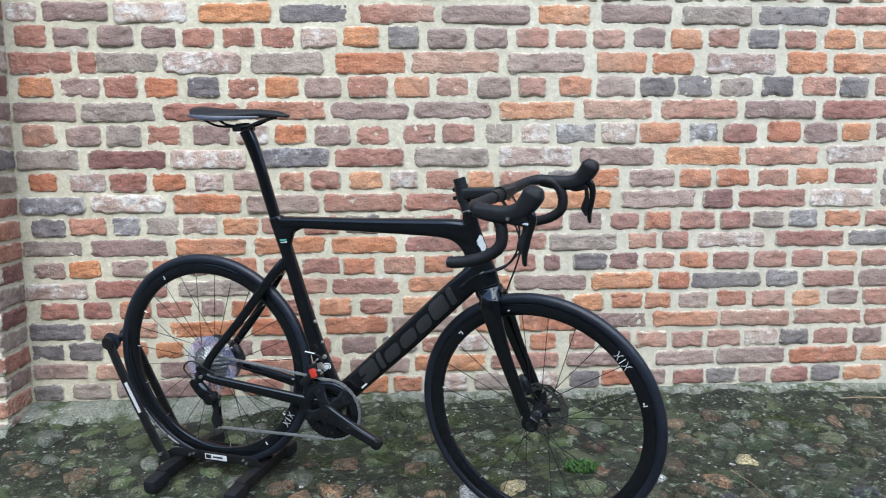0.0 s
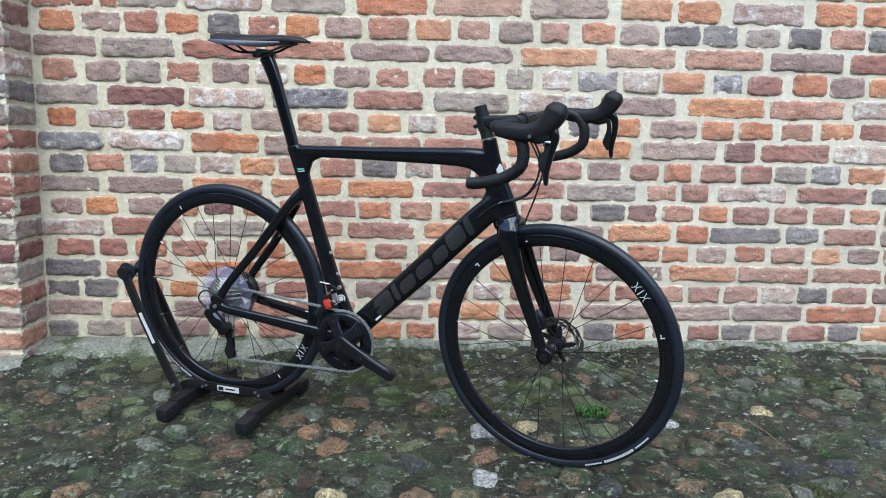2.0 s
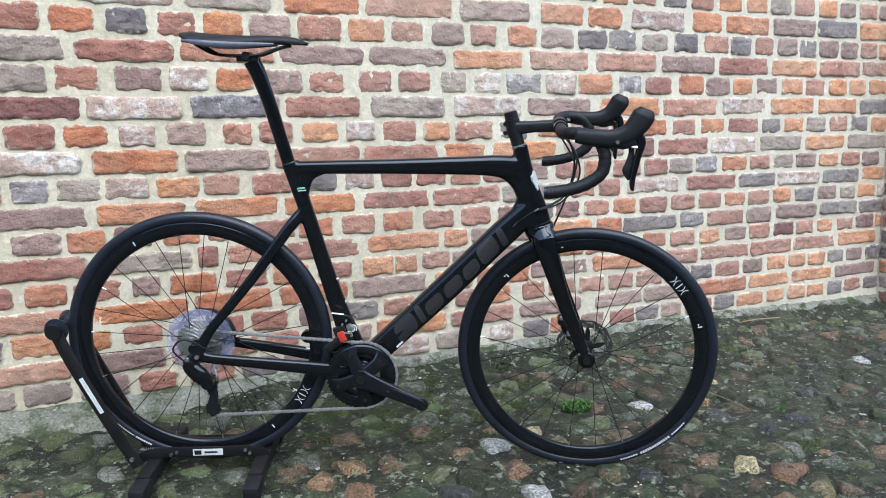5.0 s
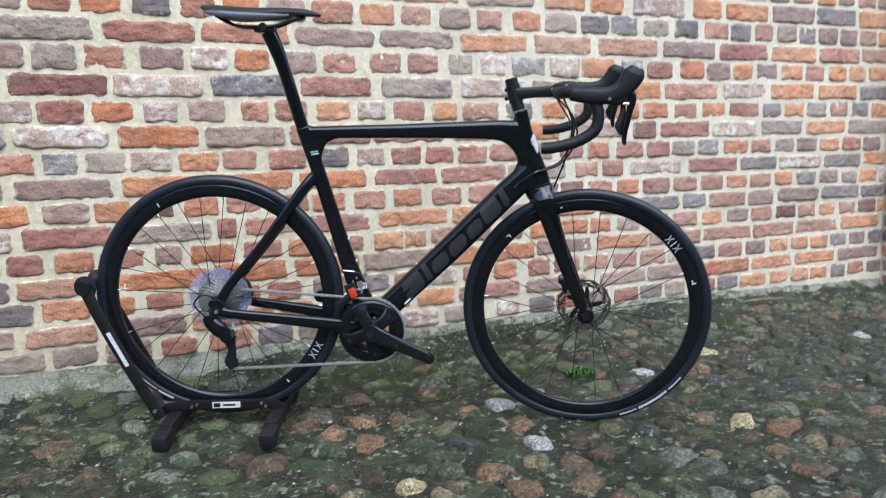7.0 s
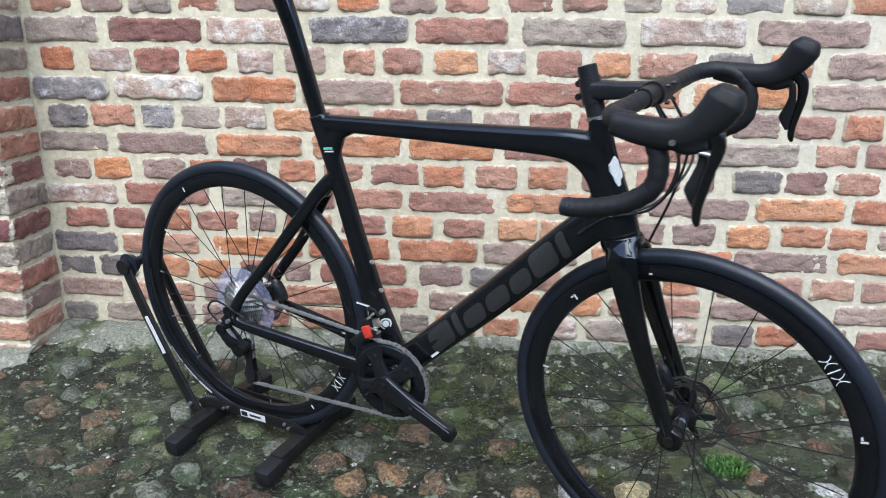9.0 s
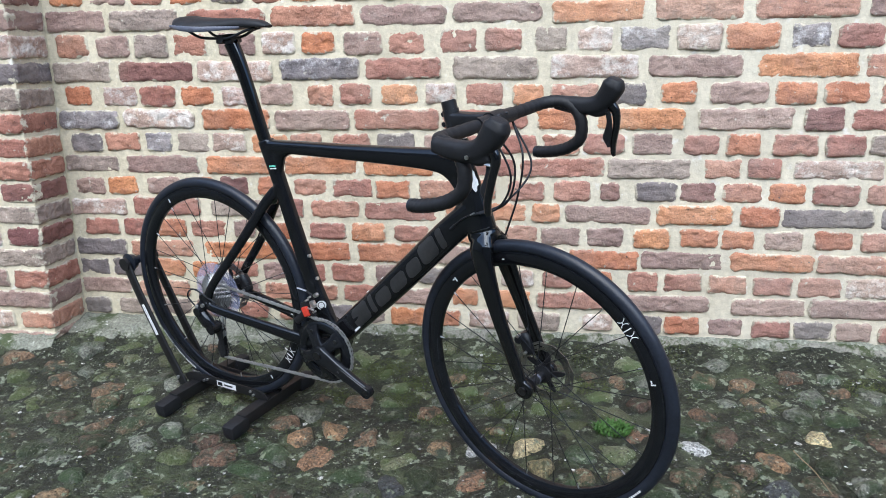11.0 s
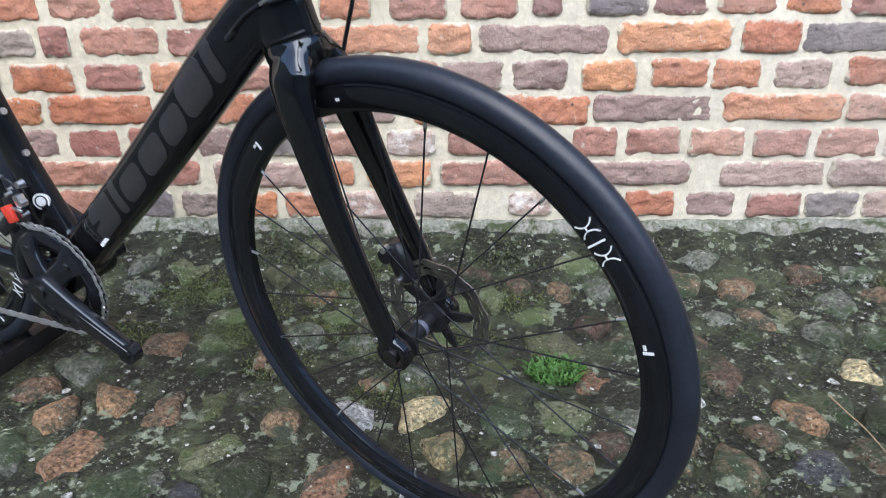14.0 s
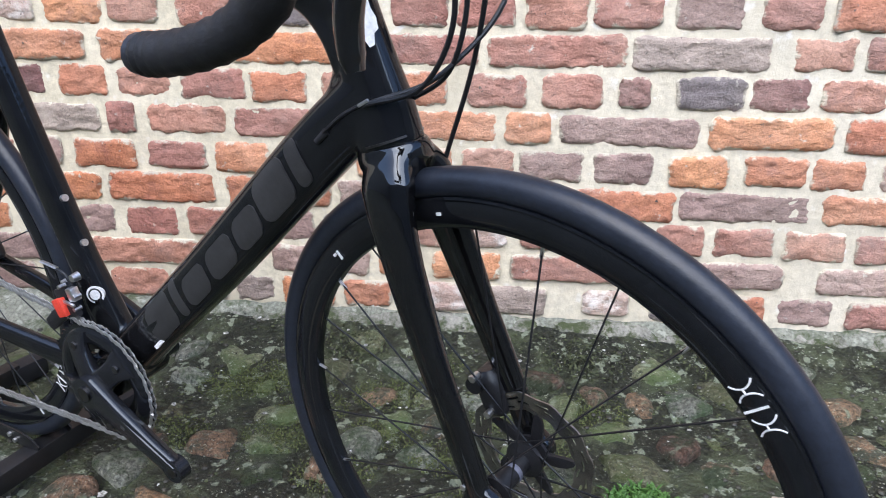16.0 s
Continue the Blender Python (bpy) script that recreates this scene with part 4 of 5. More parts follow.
# chain
def chain_path():
    cy, ky, py = -0.0475, -0.030, -0.051
    pts = []
    for k in range(19):
        a = radians(100 - k * 10.9)
        pts.append(Vector((BX + CR * math.cos(a), cy, BZ + CR * math.sin(a))))
    pts.append(Vector((BX - 0.02, cy, BZ - CR)))
    for a in (270, 240):
        pts.append(Vector((RX + 0.029 + 0.020 * math.cos(radians(a)), py, RZ - 0.168 + 0.020 * math.sin(radians(a)))))
    pts += [Vector((RX + 0.018, py, RZ - 0.140)), Vector((RX + 0.042, py, RZ - 0.115)), Vector((RX + 0.045, py, RZ - 0.085))]
    for a in (-40, -90, -140, 180, 140, 100):
        pts.append(Vector((RX + 0.038 * math.cos(radians(a)), ky, RZ + 0.038 * math.sin(radians(a)))))
    pts.append(Vector((BX - CR * 0.1, cy, BZ + CR)))
    return pts


pts = chain_path()
length = [0.0]
for a, b in zip(pts, pts[1:]):
    length.append(length[-1] + (b - a).length)
bm = bmesh.new()
count = int(length[-1] / 0.0127)
for i in range(count):
    d = length[-1] * i / count
    k = max(j for j in range(len(pts) - 1) if length[j] <= d)
    f = (d - length[k]) / max(1e-6, length[k + 1] - length[k])
    p = pts[k].lerp(pts[k + 1], f)
    t = (pts[k + 1] - pts[k]).normalized()
    w = 0.0033 if i % 2 else 0.0022
    for s in (-1, 1):
        c = p + Vector((0, s * w, 0))
        sweep(bm, [c - t * 0.0080, c - t * 0.0045, c, c + t * 0.0045, c + t * 0.0080], [(0.0007, 0.0022), (0.0007, 0.0044), (0.0007, 0.0023), (0.0007, 0.0044), (0.0007, 0.0022)], 6)
part("chain", bm, CHAIN, bike, "bright steel chain", 0)

# ---- the stand under the rear wheel ----
stand = tagged(new("bike_stand"), "black folding floor stand holding the rear wheel", "bike stand")
stand.matrix_world = BIKE
for s in (-1, 1):
    bm = bmesh.new()
    sweep(bm, spline([(-0.985, s * 0.030, 0.062), (-0.940, s * 0.033, 0.078), (-0.81, s * 0.033, 0.078), (-0.68, s * 0.033, 0.076), (-0.650, s * 0.030, 0.060)], 4), [(0.0025, 0.014), (0.0025, 0.015), (0.0025, 0.014), (0.0025, 0.015), (0.0025, 0.012)], 10, 4)
    rail = part("base_rail", bm, STAND, stand, "black steel rail")
    for x, z in ((-0.901, 0.074), (-0.886, 0.080), (-0.706, 0.081), (-0.695, 0.072)):
        bm = bmesh.new()
        rod(bm, (x, s * 0.035, z), (x, s * 0.040, z), 0.0042, 10)
        part("bolt", bm, STEEL, rail, "silver bolt")
    bm = bmesh.new()
    sweep(bm, spline([(-0.985, s * 0.048, 0.050), (-1.055, s * 0.050, 0.200), (-1.116, s * 0.050, 0.340), (-1.150, s * 0.048, 0.428)], 4), (0.006, 0.0165), 12, 3.2)
    arm = part("upright_arm", bm, STAND, stand, "black upright arm")
    bm = bmesh.new()
    rod(bm, (-1.151, s * 0.048, 0.428), (-1.151, s * 0.058, 0.428), 0.020, 18)
    part("pivot", bm, STAND, arm)
    bm = bmesh.new()
    rod(bm, (-0.996, s * 0.054, 0.074), (-0.996, s * 0.060, 0.074), 0.0055, 10)
    part("bolt", bm, STEEL, arm, "silver bolt")
    for x in (-0.945, -0.664):
        bm = bmesh.new()
        box(bm, (x, s * 0.146, 0.034), (0.044, 0.070, 0.044), Matrix.Rotation(radians(-4 * s), 3, "X"), 0.012)
        part("rubber_foot", bm, TAPE, stand, "black rubber foot cap")
small_box("sticker", WHITE, stand, (-0.804, -0.0375, 0.0785), (0.078, 0.001, 0.018), 0.0, "white label on the rail")
small_box("sticker", MATTE, stand, (-0.830, -0.0382, 0.0785), (0.018, 0.001, 0.012), 0.0, "black mark on the label")
small_box("sticker", GREY_DECAL, stand, (-0.796, -0.0382, 0.0785), (0.034, 0.001, 0.005), 0.0, "grey bar on the label")
small_box("sticker", WHITE, stand, (-1.077, -0.0572, 0.256), (0.105, 0.002, 0.0105), math.atan2(0.150, -0.066), "white strip on the upright arm")
for x in (-0.945, -0.664):
    bm = bmesh.new()
    box(bm, (x, 0, 0.044), (0.036, 0.25, 0.036), None, 0.004)
    part("cross_foot", bm, STAND, stand, "black square tube foot")
bm = bmesh.new()
rod(bm, (-1.151, -0.046, 0.428), (-1.151, 0.046, 0.428), 0.004, 12)
lathe(bm, [(0.012, -0.042), (0.030, -0.038), (0.022, -0.020), (0.004, -0.013), (0.004, 0.013), (0.022, 0.020), (0.030, 0.038), (0.012, 0.042)], -1.151, 0.428, 28, True)
part("roller", bm, RUBBER, stand, "black rubber roller")
bm = bmesh.new()
sweep(bm, [Vector((-0.985 + 0.05 * k / 80, -0.012 + 0.010 * math.cos(k * 0.7), 0.078 + 0.010 * math.sin(k * 0.7))) for k in range(81)], (0.0012, 0.0012), 5, 2.0, (0.3, 0.2, 1))
part("spring", bm, DARK_STEEL, stand, "coil spring")


# ---- the brick wall: courses as (height of the middle, "left edge in cm, kind, length in cm") ----
COURSES = [
    (0.146, "-141d12 -126g14 -110g13 -95p14 -78r11 -63r14 -47d12 -33g9 -22o12 -8o11 6w14 23g14 45w10 59d12 72o11 86p11 100r12 113d12 126p11 139r15 155d12 168o16"),
    (0.221, "-141p21 -117r20 -94p24 -68r27 -39r12 -24p22 0o9 12o15 29r26 58p28 93p23 117p27 146o27"),
    (0.296, "-140d12 -126d12 -112o14 -95o10 -82r12 -68p8 -57r12 -43r12 -27p13 -12d13 3r12 17w11 31r10 44o10 59r10 71r12 85r12 99r12 113r13 127w14 142d11 155r14 171p12"),
    (0.373, "-141d21 -118r24 -90o28 -60o24 -33o23 -8p27 23o15 40o22 63p26 91o26 118r27 147r27"),
    (0.449, "-145p8 -135r13 -120r10 -107o11 -94r13 -78p8 -67o14 -50r13 -35o12 -20r12 -4o11 8o8 18r11 30p13 45p12 60o12 75o12 88o10 101p12 116o12 130r13 146o11 160p12 174r12"),
    (0.523, "-142w24 -115r25 -86g26 -58r6 -49r17 -30r25 -2o27 27o9 38p27 67o24 93o12 106d27 135k13 150r20 172p15"),
    (0.601, "-144r5 -137p12 -124o11 -109p13 -95o11 -82m11 -68o11 -55r12 -41r14 -26o12 -11r12 4o11 19r12 34r12 49m6 60d13 74m11 87r12 101o11 114r14 130r13 145r12 159o12"),
    (0.677, "-143g24 -116p27 -86o25 -58o26 -30o24 -3r24 23r27 51g26 81r11 94r10 108w26 138r27 167d21"),
    (0.752, "-144r7 -136d12 -123r13 -108k10 -96g12 -83w12 -69o13 -55r11 -40r13 -25d13 -9w10 4r11 17r11 30r12 43r13 58p13 74r11 87o10 101r13 116r12 129g12 143k11 157o14"),
    (0.832, "-143k26 -115w26 -86o24 -60p26 -32r28 -3r28 28o16 47o27 78p28 109m12 123r26 151w25"),
    (0.914, "-146p7 -136o10 -122w13 -108r13 -93o12 -78w10 -65p12 -48r9 -37r11 -23o12 -8w10 5r12 20o10 32r15 50d12 66o11 81p17 100o12 114o13 130r12 145o13 160r17"),
    (0.992, "-143g25 -115m27 -86w26 -57k27 -28r25 1g27 32w27 62p28 94o29 125r28 156w25"),
    (1.079, "-145r7 -137r12 -122p12 -108g12 -94r12 -78p13 -63w12 -49o11 -35p13 -20r12 -3r12 11r12 27g10 40w11 53k15 70w13 84o16 103k11 116r13 133o13 147p13 162o11"),
    (1.164, "-145p27 -116g25 -88r27 -59r28 -29p28 1p28 32o28 63r26 92r29 124p27 154r27"),
    (1.242, "-146p7 -137o12 -123p14 -108r12 -94o12 -79d11 -65r11 -52o12 -38p13 -23r15 -6o13 9r12 24p12 39r10 54o12 68p14 84d13 98d13 114g13 130d12 145r14 160d11"),
    (1.334, "-146r28 -116r6 -110g21 -87w27 -57g26 -27o25 0r32 35p28 68o18 88o16 109w26 139o16 157o24"),
    (1.420, "-150r11 -137r11 -124p12 -109p12 -94p12 -80r11 -66r11 -53r12 -39w13 -24o13 -8d11 6p14 23p12 38r12 52r12 66r12 81p12 95o12 109r12 124d12 138r12 153o12"),
    (1.502, "-152w23 -127p22 -103w25 -74o25 -46d24 -18r27 11p32 46o19 69p26 99g26 128d26 157r22"),
]
WALL_Y, LEFT, RIGHT = 2.700, -1.405, 2.60


def rough_brick(seed, aspect):
    """A worn brick one unit long, high and deep, with a craggy face and chipped, uneven edges."""
    rng = random.Random(seed)
    bm = bmesh.new()
    nx, nz = (34, 12) if aspect > 2 else (17, 12)
    round_ = rng.uniform(0.14, 0.34)
    rag = 0.85 if aspect > 2 else 0.55
    grid, edge = {}, []
    ox, oz = rng.uniform(0, 50), rng.uniform(0, 50)

    def wave(u, w, f, k):
        return noise.noise(Vector((ox + u * aspect * f, k, oz + w * f)))

    for i in range(nx):
        for k in range(nz):
            u, w = i / (nx - 1) - 0.5, k / (nz - 1) - 0.5
            side, topside = 0.5 - abs(u), 0.5 - abs(w)
            # outline: chipped ends and ragged long edges
            x = u * (1 - 0.075 / aspect * 2 * (0.45 + wave(0.0, w, 2.6, 3)) * abs(2 * u) ** 3)
            z = w * (1 - rag * (0.17 * (0.35 + wave(u, 0.0, 1.2, 7)) + 0.08 * wave(u, 0.0, 3.6, 9)) * abs(2 * w) ** 3)
            # worn, rounded corners
            cu, cw = round_ / aspect, round_
            p, q = max(0.0, (abs(u) - 0.5 + cu) / cu), max(0.0, (abs(w) - 0.5 + cw) / cw)
            x -= math.copysign(p * (1 - math.sqrt(1 - q * q / 2)) * cu, u)
            z -= math.copysign(q * (1 - math.sqrt(1 - p * p / 2)) * cw, w)
            crag = 0.05 * wave(u, w, 1.4, 0) + 0.13 * abs(wave(u * 0.7, w, 2.6, 1)) + 0.07 * abs(wave(u, w, 6.0, 2))
            y = -0.5 + 0.05 + crag
            # mortar laps over the edge here and there
            y += 0.20 * max(0.0, wave(u, w, 1.6, 11) - 0.02) * max(0.0, 1 - min(side * aspect, topside) / 0.16)
            if i in (0, nx - 1) or k in (0, nz - 1):
                y += rng.uniform(0.06, 0.13)
            elif i in (1, nx - 2) or k in (1, nz - 2):
                y += rng.uniform(0.0, 0.04)
            grid[i, k] = bm.verts.new((x, y, z))
            edge.append(min(side * aspect, topside))
    for i in range(nx - 1):
        for k in range(nz - 1):
            bm.faces.new((grid[i, k], grid[i + 1, k], grid[i + 1, k + 1], grid[i, k + 1]))
    rim = [grid[i, 0] for i in range(nx)] + [grid[nx - 1, k] for k in range(1, nz)] + [grid[i, nz - 1] for i in range(nx - 2, -1, -1)] + [grid[0, k] for k in range(nz - 2, 0, -1)]
    back = [bm.verts.new((v.co.x * 1.0, 0.5, v.co.z * 1.0)) for v in rim]
    for j in range(len(rim)):
        bm.faces.new((rim[j], back[j], back[(j + 1) % len(rim)], rim[(j + 1) % len(rim)]))
    me = bpy.data.meshes.new("brick")
    bmesh.ops.recalc_face_normals(bm, faces=bm.faces)
    for f in bm.faces:
        f.smooth = True
    bm.to_mesh(me)
    bm.free()
    me.attributes.new("edge", "FLOAT", "POINT").data.foreach_set("value", edge + [0.0] * (len(me.vertices) - len(edge)))
    me.set_sharp_from_angle(angle=radians(70))
    me.materials.append(BRICK["r"])
    return me


def mortar_face(name, x0, x1, z0, z1, y, axis, material_, step=0.02):
    """A slightly uneven sheet of mortar with thickness, facing -y (or along x)."""
    bm = bmesh.new()
    nx, nz = max(2, int((x1 - x0) / step)), max(2, int((z1 - z0) / step))
    rows = []
    for i in range(nx + 1):
        col = []
        for k in range(nz + 1):
            u, z = x0 + (x1 - x0) * i / nx, z0 + (z1 - z0) * k / nz
            bulge = 0.003 * noise.noise(Vector((u * 6, y, z * 6))) + 0.0016 * noise.noise(Vector((u * 31, y, z * 31)))
            inside = 0 < i < nx and 0 < k < nz
            col.append(bm.verts.new((u, y - (bulge if inside else 0), z) if axis == "y" else (y + (bulge if inside else 0), u, z)))
        rows.append(col)
    for i in range(nx):
        for k in range(nz):
            bm.faces.new((rows[i][k], rows[i + 1][k], rows[i + 1][k + 1], rows[i][k + 1]))
    return bm


STRETCHERS = [rough_brick(s, 3.8) for s in range(12)]
HEADERS = [rough_brick(40 + s, 1.8) for s in range(12)]
TOP = 2.75


def wall_body(name, x0, x1, y0, y1, label):
    bm = bmesh.new()
    box(bm, ((x0 + x1) / 2, (y0 + y1) / 2, TOP / 2 - 0.2), (x1 - x0, y1 - y0, TOP + 0.4))
    ob = part(name, bm, MORTAR, None, label, 0)
    return tagged(ob, label, "wall", kind="structure")


wall_north = tagged(part("wall_north", mortar_face("wall_north", LEFT - 0.02, RIGHT + 0.02, -0.15, TOP, WALL_Y, "y", MORTAR, 0.014), MORTAR, None, "", 60), "old brick wall in cream lime mortar, courses of headers and stretchers", "wall", kind="structure")
wall_core = wall_body("wall_core", LEFT - 0.02, RIGHT + 0.02, WALL_Y + 0.012, WALL_Y + 0.4, "thick core of the brick wall")
wall_west = wall_body("wall_west", -4.6, LEFT + 0.004, 2.515, 3.1, "projecting brick pier beside the recessed wall")
wall_east = wall_body("wall_east", RIGHT - 0.004, 5.6, 2.515, 3.1, "projecting brick pier at the far end of the wall")

rng = random.Random(7)
spare = {}


def lay(parent, x0, length, z, high, kind, face, facing="y", single=True):
    """One brick: left end, length, middle height and height; face is the plane it stands proud of."""
    me = rng.choice(STRETCHERS if length > 0.17 else HEADERS)
    deep, proud = 0.05, rng.uniform(0.0085, 0.0140)
    flip = rng.choice((0, 180))
    size = Matrix.Diagonal((length, deep, high, 1))
    tilt = Matrix.Rotation(radians(rng.uniform(-1.1, 1.1)), 4, "Y") @ Matrix.Rotation(radians(rng.uniform(-1.6, 1.6)), 4, "X") @ Matrix.Rotation(radians(rng.uniform(-1, 1)), 4, "Z") @ Matrix.Rotation(radians(flip), 4, "Y")
    if facing == "y":
        m = Matrix.Translation((x0 + length / 2, face - proud + deep / 2, z)) @ tilt @ size
    elif facing == "x":
        m = Matrix.Translation((face + proud - deep / 2, x0 + length / 2, z)) @ Matrix.Rotation(radians(90), 4, "Z") @ tilt @ size
    else:
        m = Matrix.Translation((face - proud + deep / 2, x0 + length / 2, z)) @ Matrix.Rotation(radians(-90), 4, "Z") @ tilt @ size
    if single:
        ob = new("brick", me)
        ob.parent = parent
        ob.matrix_world = m
        ob.material_slots[0].link = "OBJECT"
        ob.material_slots[0].material = BRICK[kind]
    else:
        spare.setdefault((parent.name, kind), []).append((me, m))


levels = [0.070] + [z for z, _ in COURSES]
while levels[-1] < TOP - 0.12:
    levels.append(levels[-1] + 0.084)
KINDS = "rrroooppgdwm"
for i, z in enumerate(levels):
    low = (levels[i - 1] + z) / 2 if i else z - 0.037
    up = (levels[i + 1] + z) / 2 if i + 1 < len(levels) else z + 0.042
    high = (up - low) - 0.0085
    mid = (up + low) / 2
    row = []
    if 0 < i <= len(COURSES):
        for token in COURSES[i - 1][1].split():
            j = next(n for n, ch in enumerate(token) if ch.isalpha())
            row.append((int(token[:j]) / 100, int(token[j + 1:]) / 100, token[j]))
    end = max([a + b for a, b, _ in row], default=LEFT)
    while i and end < RIGHT - 0.05:
        a = end + rng.uniform(0.015, 0.028)
        b = rng.uniform(0.10, 0.125) if i % 2 else rng.uniform(0.24, 0.27)
        b = min(b, RIGHT - 0.005 - a)
        if b > 0.03:
            row.append((a, b, rng.choice(KINDS)))
        end = a + b
    for a, b, kind in row:
        if a < LEFT + 0.01:
            b -= LEFT + 0.01 - a
            a = LEFT + 0.01
        if b < 0.03:
            continue
        single = 0 < i < 19 and -1.42 < a < 1.62 and z < 1.36
        lay(wall_north, a - 0.003, b + 0.006, mid + rng.uniform(-0.003, 0.003), high * rng.uniform(0.93, 1.04), kind, WALL_Y, "y", single)
    # the two piers: a front face and the short return towards the recess
    for pier, corner, step, ret in ((wall_west, LEFT, -1, "x"), (wall_east, RIGHT, 1, "-x")):
        first = (0.12 if i % 2 else 0.25)
        x, k = corner, 0
        while abs(x - corner) < 1.1:
            b = first if k == 0 else (rng.uniform(0.11, 0.125) if i % 2 else rng.uniform(0.24, 0.27))
            kind = rng.choice("rrpgwpgdom")
            lay(pier, x - (0.010 if k == 0 and step > 0 else 0) if step > 0 else x - b, b + (0.010 if k == 0 else 0), mid, high * rng.uniform(0.95, 1.04), kind, 2.515, "y", step < 0 and z < 1.5 and k < 3)
            if k == 0:
                lay(pier, 2.510, 0.182, mid, high * rng.uniform(0.95, 1.04), kind, corner + 0.004 * (1 if step < 0 else -1), ret, step < 0 and z < 1.5)
            x += step * (b + 0.018)
            k += 1


def join_spare(name, parent, items, material_, label):
    """Many small pieces as one mesh."""
    verts, faces, edge, base = [], [], [], 0
    for me, m in items:
        if "edge" in me.attributes:
            edge += [d.value for d in me.attributes["edge"].data]
        verts += [m @ v.co for v in me.vertices]
        faces += [tuple(base + v for v in p.vertices) for p in me.polygons]
        base += len(me.vertices)
    me = bpy.data.meshes.new(name)
    me.from_pydata(verts, [], faces)
    me.update()
    if len(edge) == len(verts):
        me.attributes.new("edge", "FLOAT", "POINT").data.foreach_set("value", edge)
    for p in me.polygons:
        p.use_smooth = True
    me.materials.append(material_)
    ob = new(name, me)
    ob.parent = parent
    return tagged(ob, label, kind="stuff")


for (owner, kind), items in spare.items():
    join_spare("more_bricks", bpy.data.objects[owner], items, BRICK[kind], "further bricks of the wall")

# cement skirt along the foot of the wall
bm = bmesh.new()
cols = []
for i in range(321):
    x = LEFT + (RIGHT - LEFT) * i / 320
    n = noise.noise(Vector((x * 5, 1, 0))) * 0.012 + noise.noise(Vector((x * 17, 4, 0))) * 0.010 + noise.noise(Vector((x * 45, 4, 0))) * 0.006
    z = level(x, 2.69)
    cols.append([bm.verts.new(p) for p in ((x, WALL_Y + 0.01, z + 0.012 + n), (x, WALL_Y - 0.012, z + 0.009 + n), (x, WALL_Y - 0.019 - n, z + 0.003 + n), (x, WALL_Y - 0.026 - n * 1.5, z - 0.004), (x, WALL_Y - 0.045, z - 0.03), (x, WALL_Y + 0.01, z - 0.03))])
for g, h in zip(cols, cols[1:]):
    for k in range(6):
        bm.faces.new((g[k], g[(k + 1) % 6], h[(k + 1) % 6], h[k]))
bm.faces.new(cols[0])
bm.faces.new(cols[-1][::-1])
tagged(part("trim_skirt", bm, SKIRT, None, "", 60), "rough grey cement skirt along the foot of the wall", "skirt", kind="structure")


def apron(x0, x1, back, reach, lift, seed):
    """Weathered cement spilt from the wall's foot over the yard, with a ragged outer edge that dips under the stones."""
    bm = bmesh.new()
    nx, ny = int((x1 - x0) / 0.011), 16
    rows = []
    for i in range(nx + 1):
        x = x0 + (x1 - x0) * i / nx
        wide = reach(x) * (1 + 0.45 * noise.noise(Vector((x * 4.5, seed, 0))) + 0.25 * noise.noise(Vector((x * 15, seed, 2))))
        row = []
        for j in range(ny + 1):
            f = j / ny
            y = back - wide * f
            rough = 0.007 * noise.noise(Vector((x * 22, y * 22, seed))) + 0.003 * noise.noise(Vector((x * 70, y * 70, seed)))
            row.append(bm.verts.new((x, y, level(x, y) + lift * (1 - f) ** 0.7 - 0.012 * f * f + rough)))
        rows.append(row)
    for g, h in zip(rows, rows[1:]):
        for j in range(ny):
            bm.faces.new((g[j], h[j], h[j + 1], g[j + 1]))
    return tagged(part("trim_apron", bm, APRON, None, "", 60), "pale weathered cement with lichen and moss along the foot of the wall", "cement", kind="structure")


apron(LEFT - 0.01, RIGHT, WALL_Y - 0.004, lambda x: 0.022 + 0.133 * max(0.0, min(1.0, (-0.35 - x) / 0.5)), 0.016, 3.0)
apron(-2.6, LEFT + 0.02, 2.520, lambda x: 0.075, 0.016, 7.0)


# ---- the yard: mossy soil with rounded cobbles ----
bm = bmesh.new()
xs = [-60, -20, -8, -4.5] + [-3 + 0.035 * k for k in range(172)] + [4.5, 8, 20, 60]
ys = [-60, -20, -8, -3] + [-1.5 + 0.035 * k for k in range(123)] + [3.2, 20, 60]
sheet = []
for x in xs:
    sheet.append([bm.verts.new((x, y, level(x, y) - 0.002 + (0.013 * noise.noise(Vector((x * 7, y * 7, 3))) + 0.006 * noise.noise(Vector((x * 21, y * 21, 7))) if abs(x) < 4.4 and -2 < y < 2.8 else 0.0))) for y in ys])
for a, b in zip(sheet, sheet[1:]):
    for k in range(len(ys) - 1):
        bm.faces.new((a[k], b[k], b[k + 1], a[k + 1]))
ground = tagged(part("ground", bm, SOIL, None, "", 60), "wet yard of dark soil and green moss between cobbles", "ground", kind="structure")


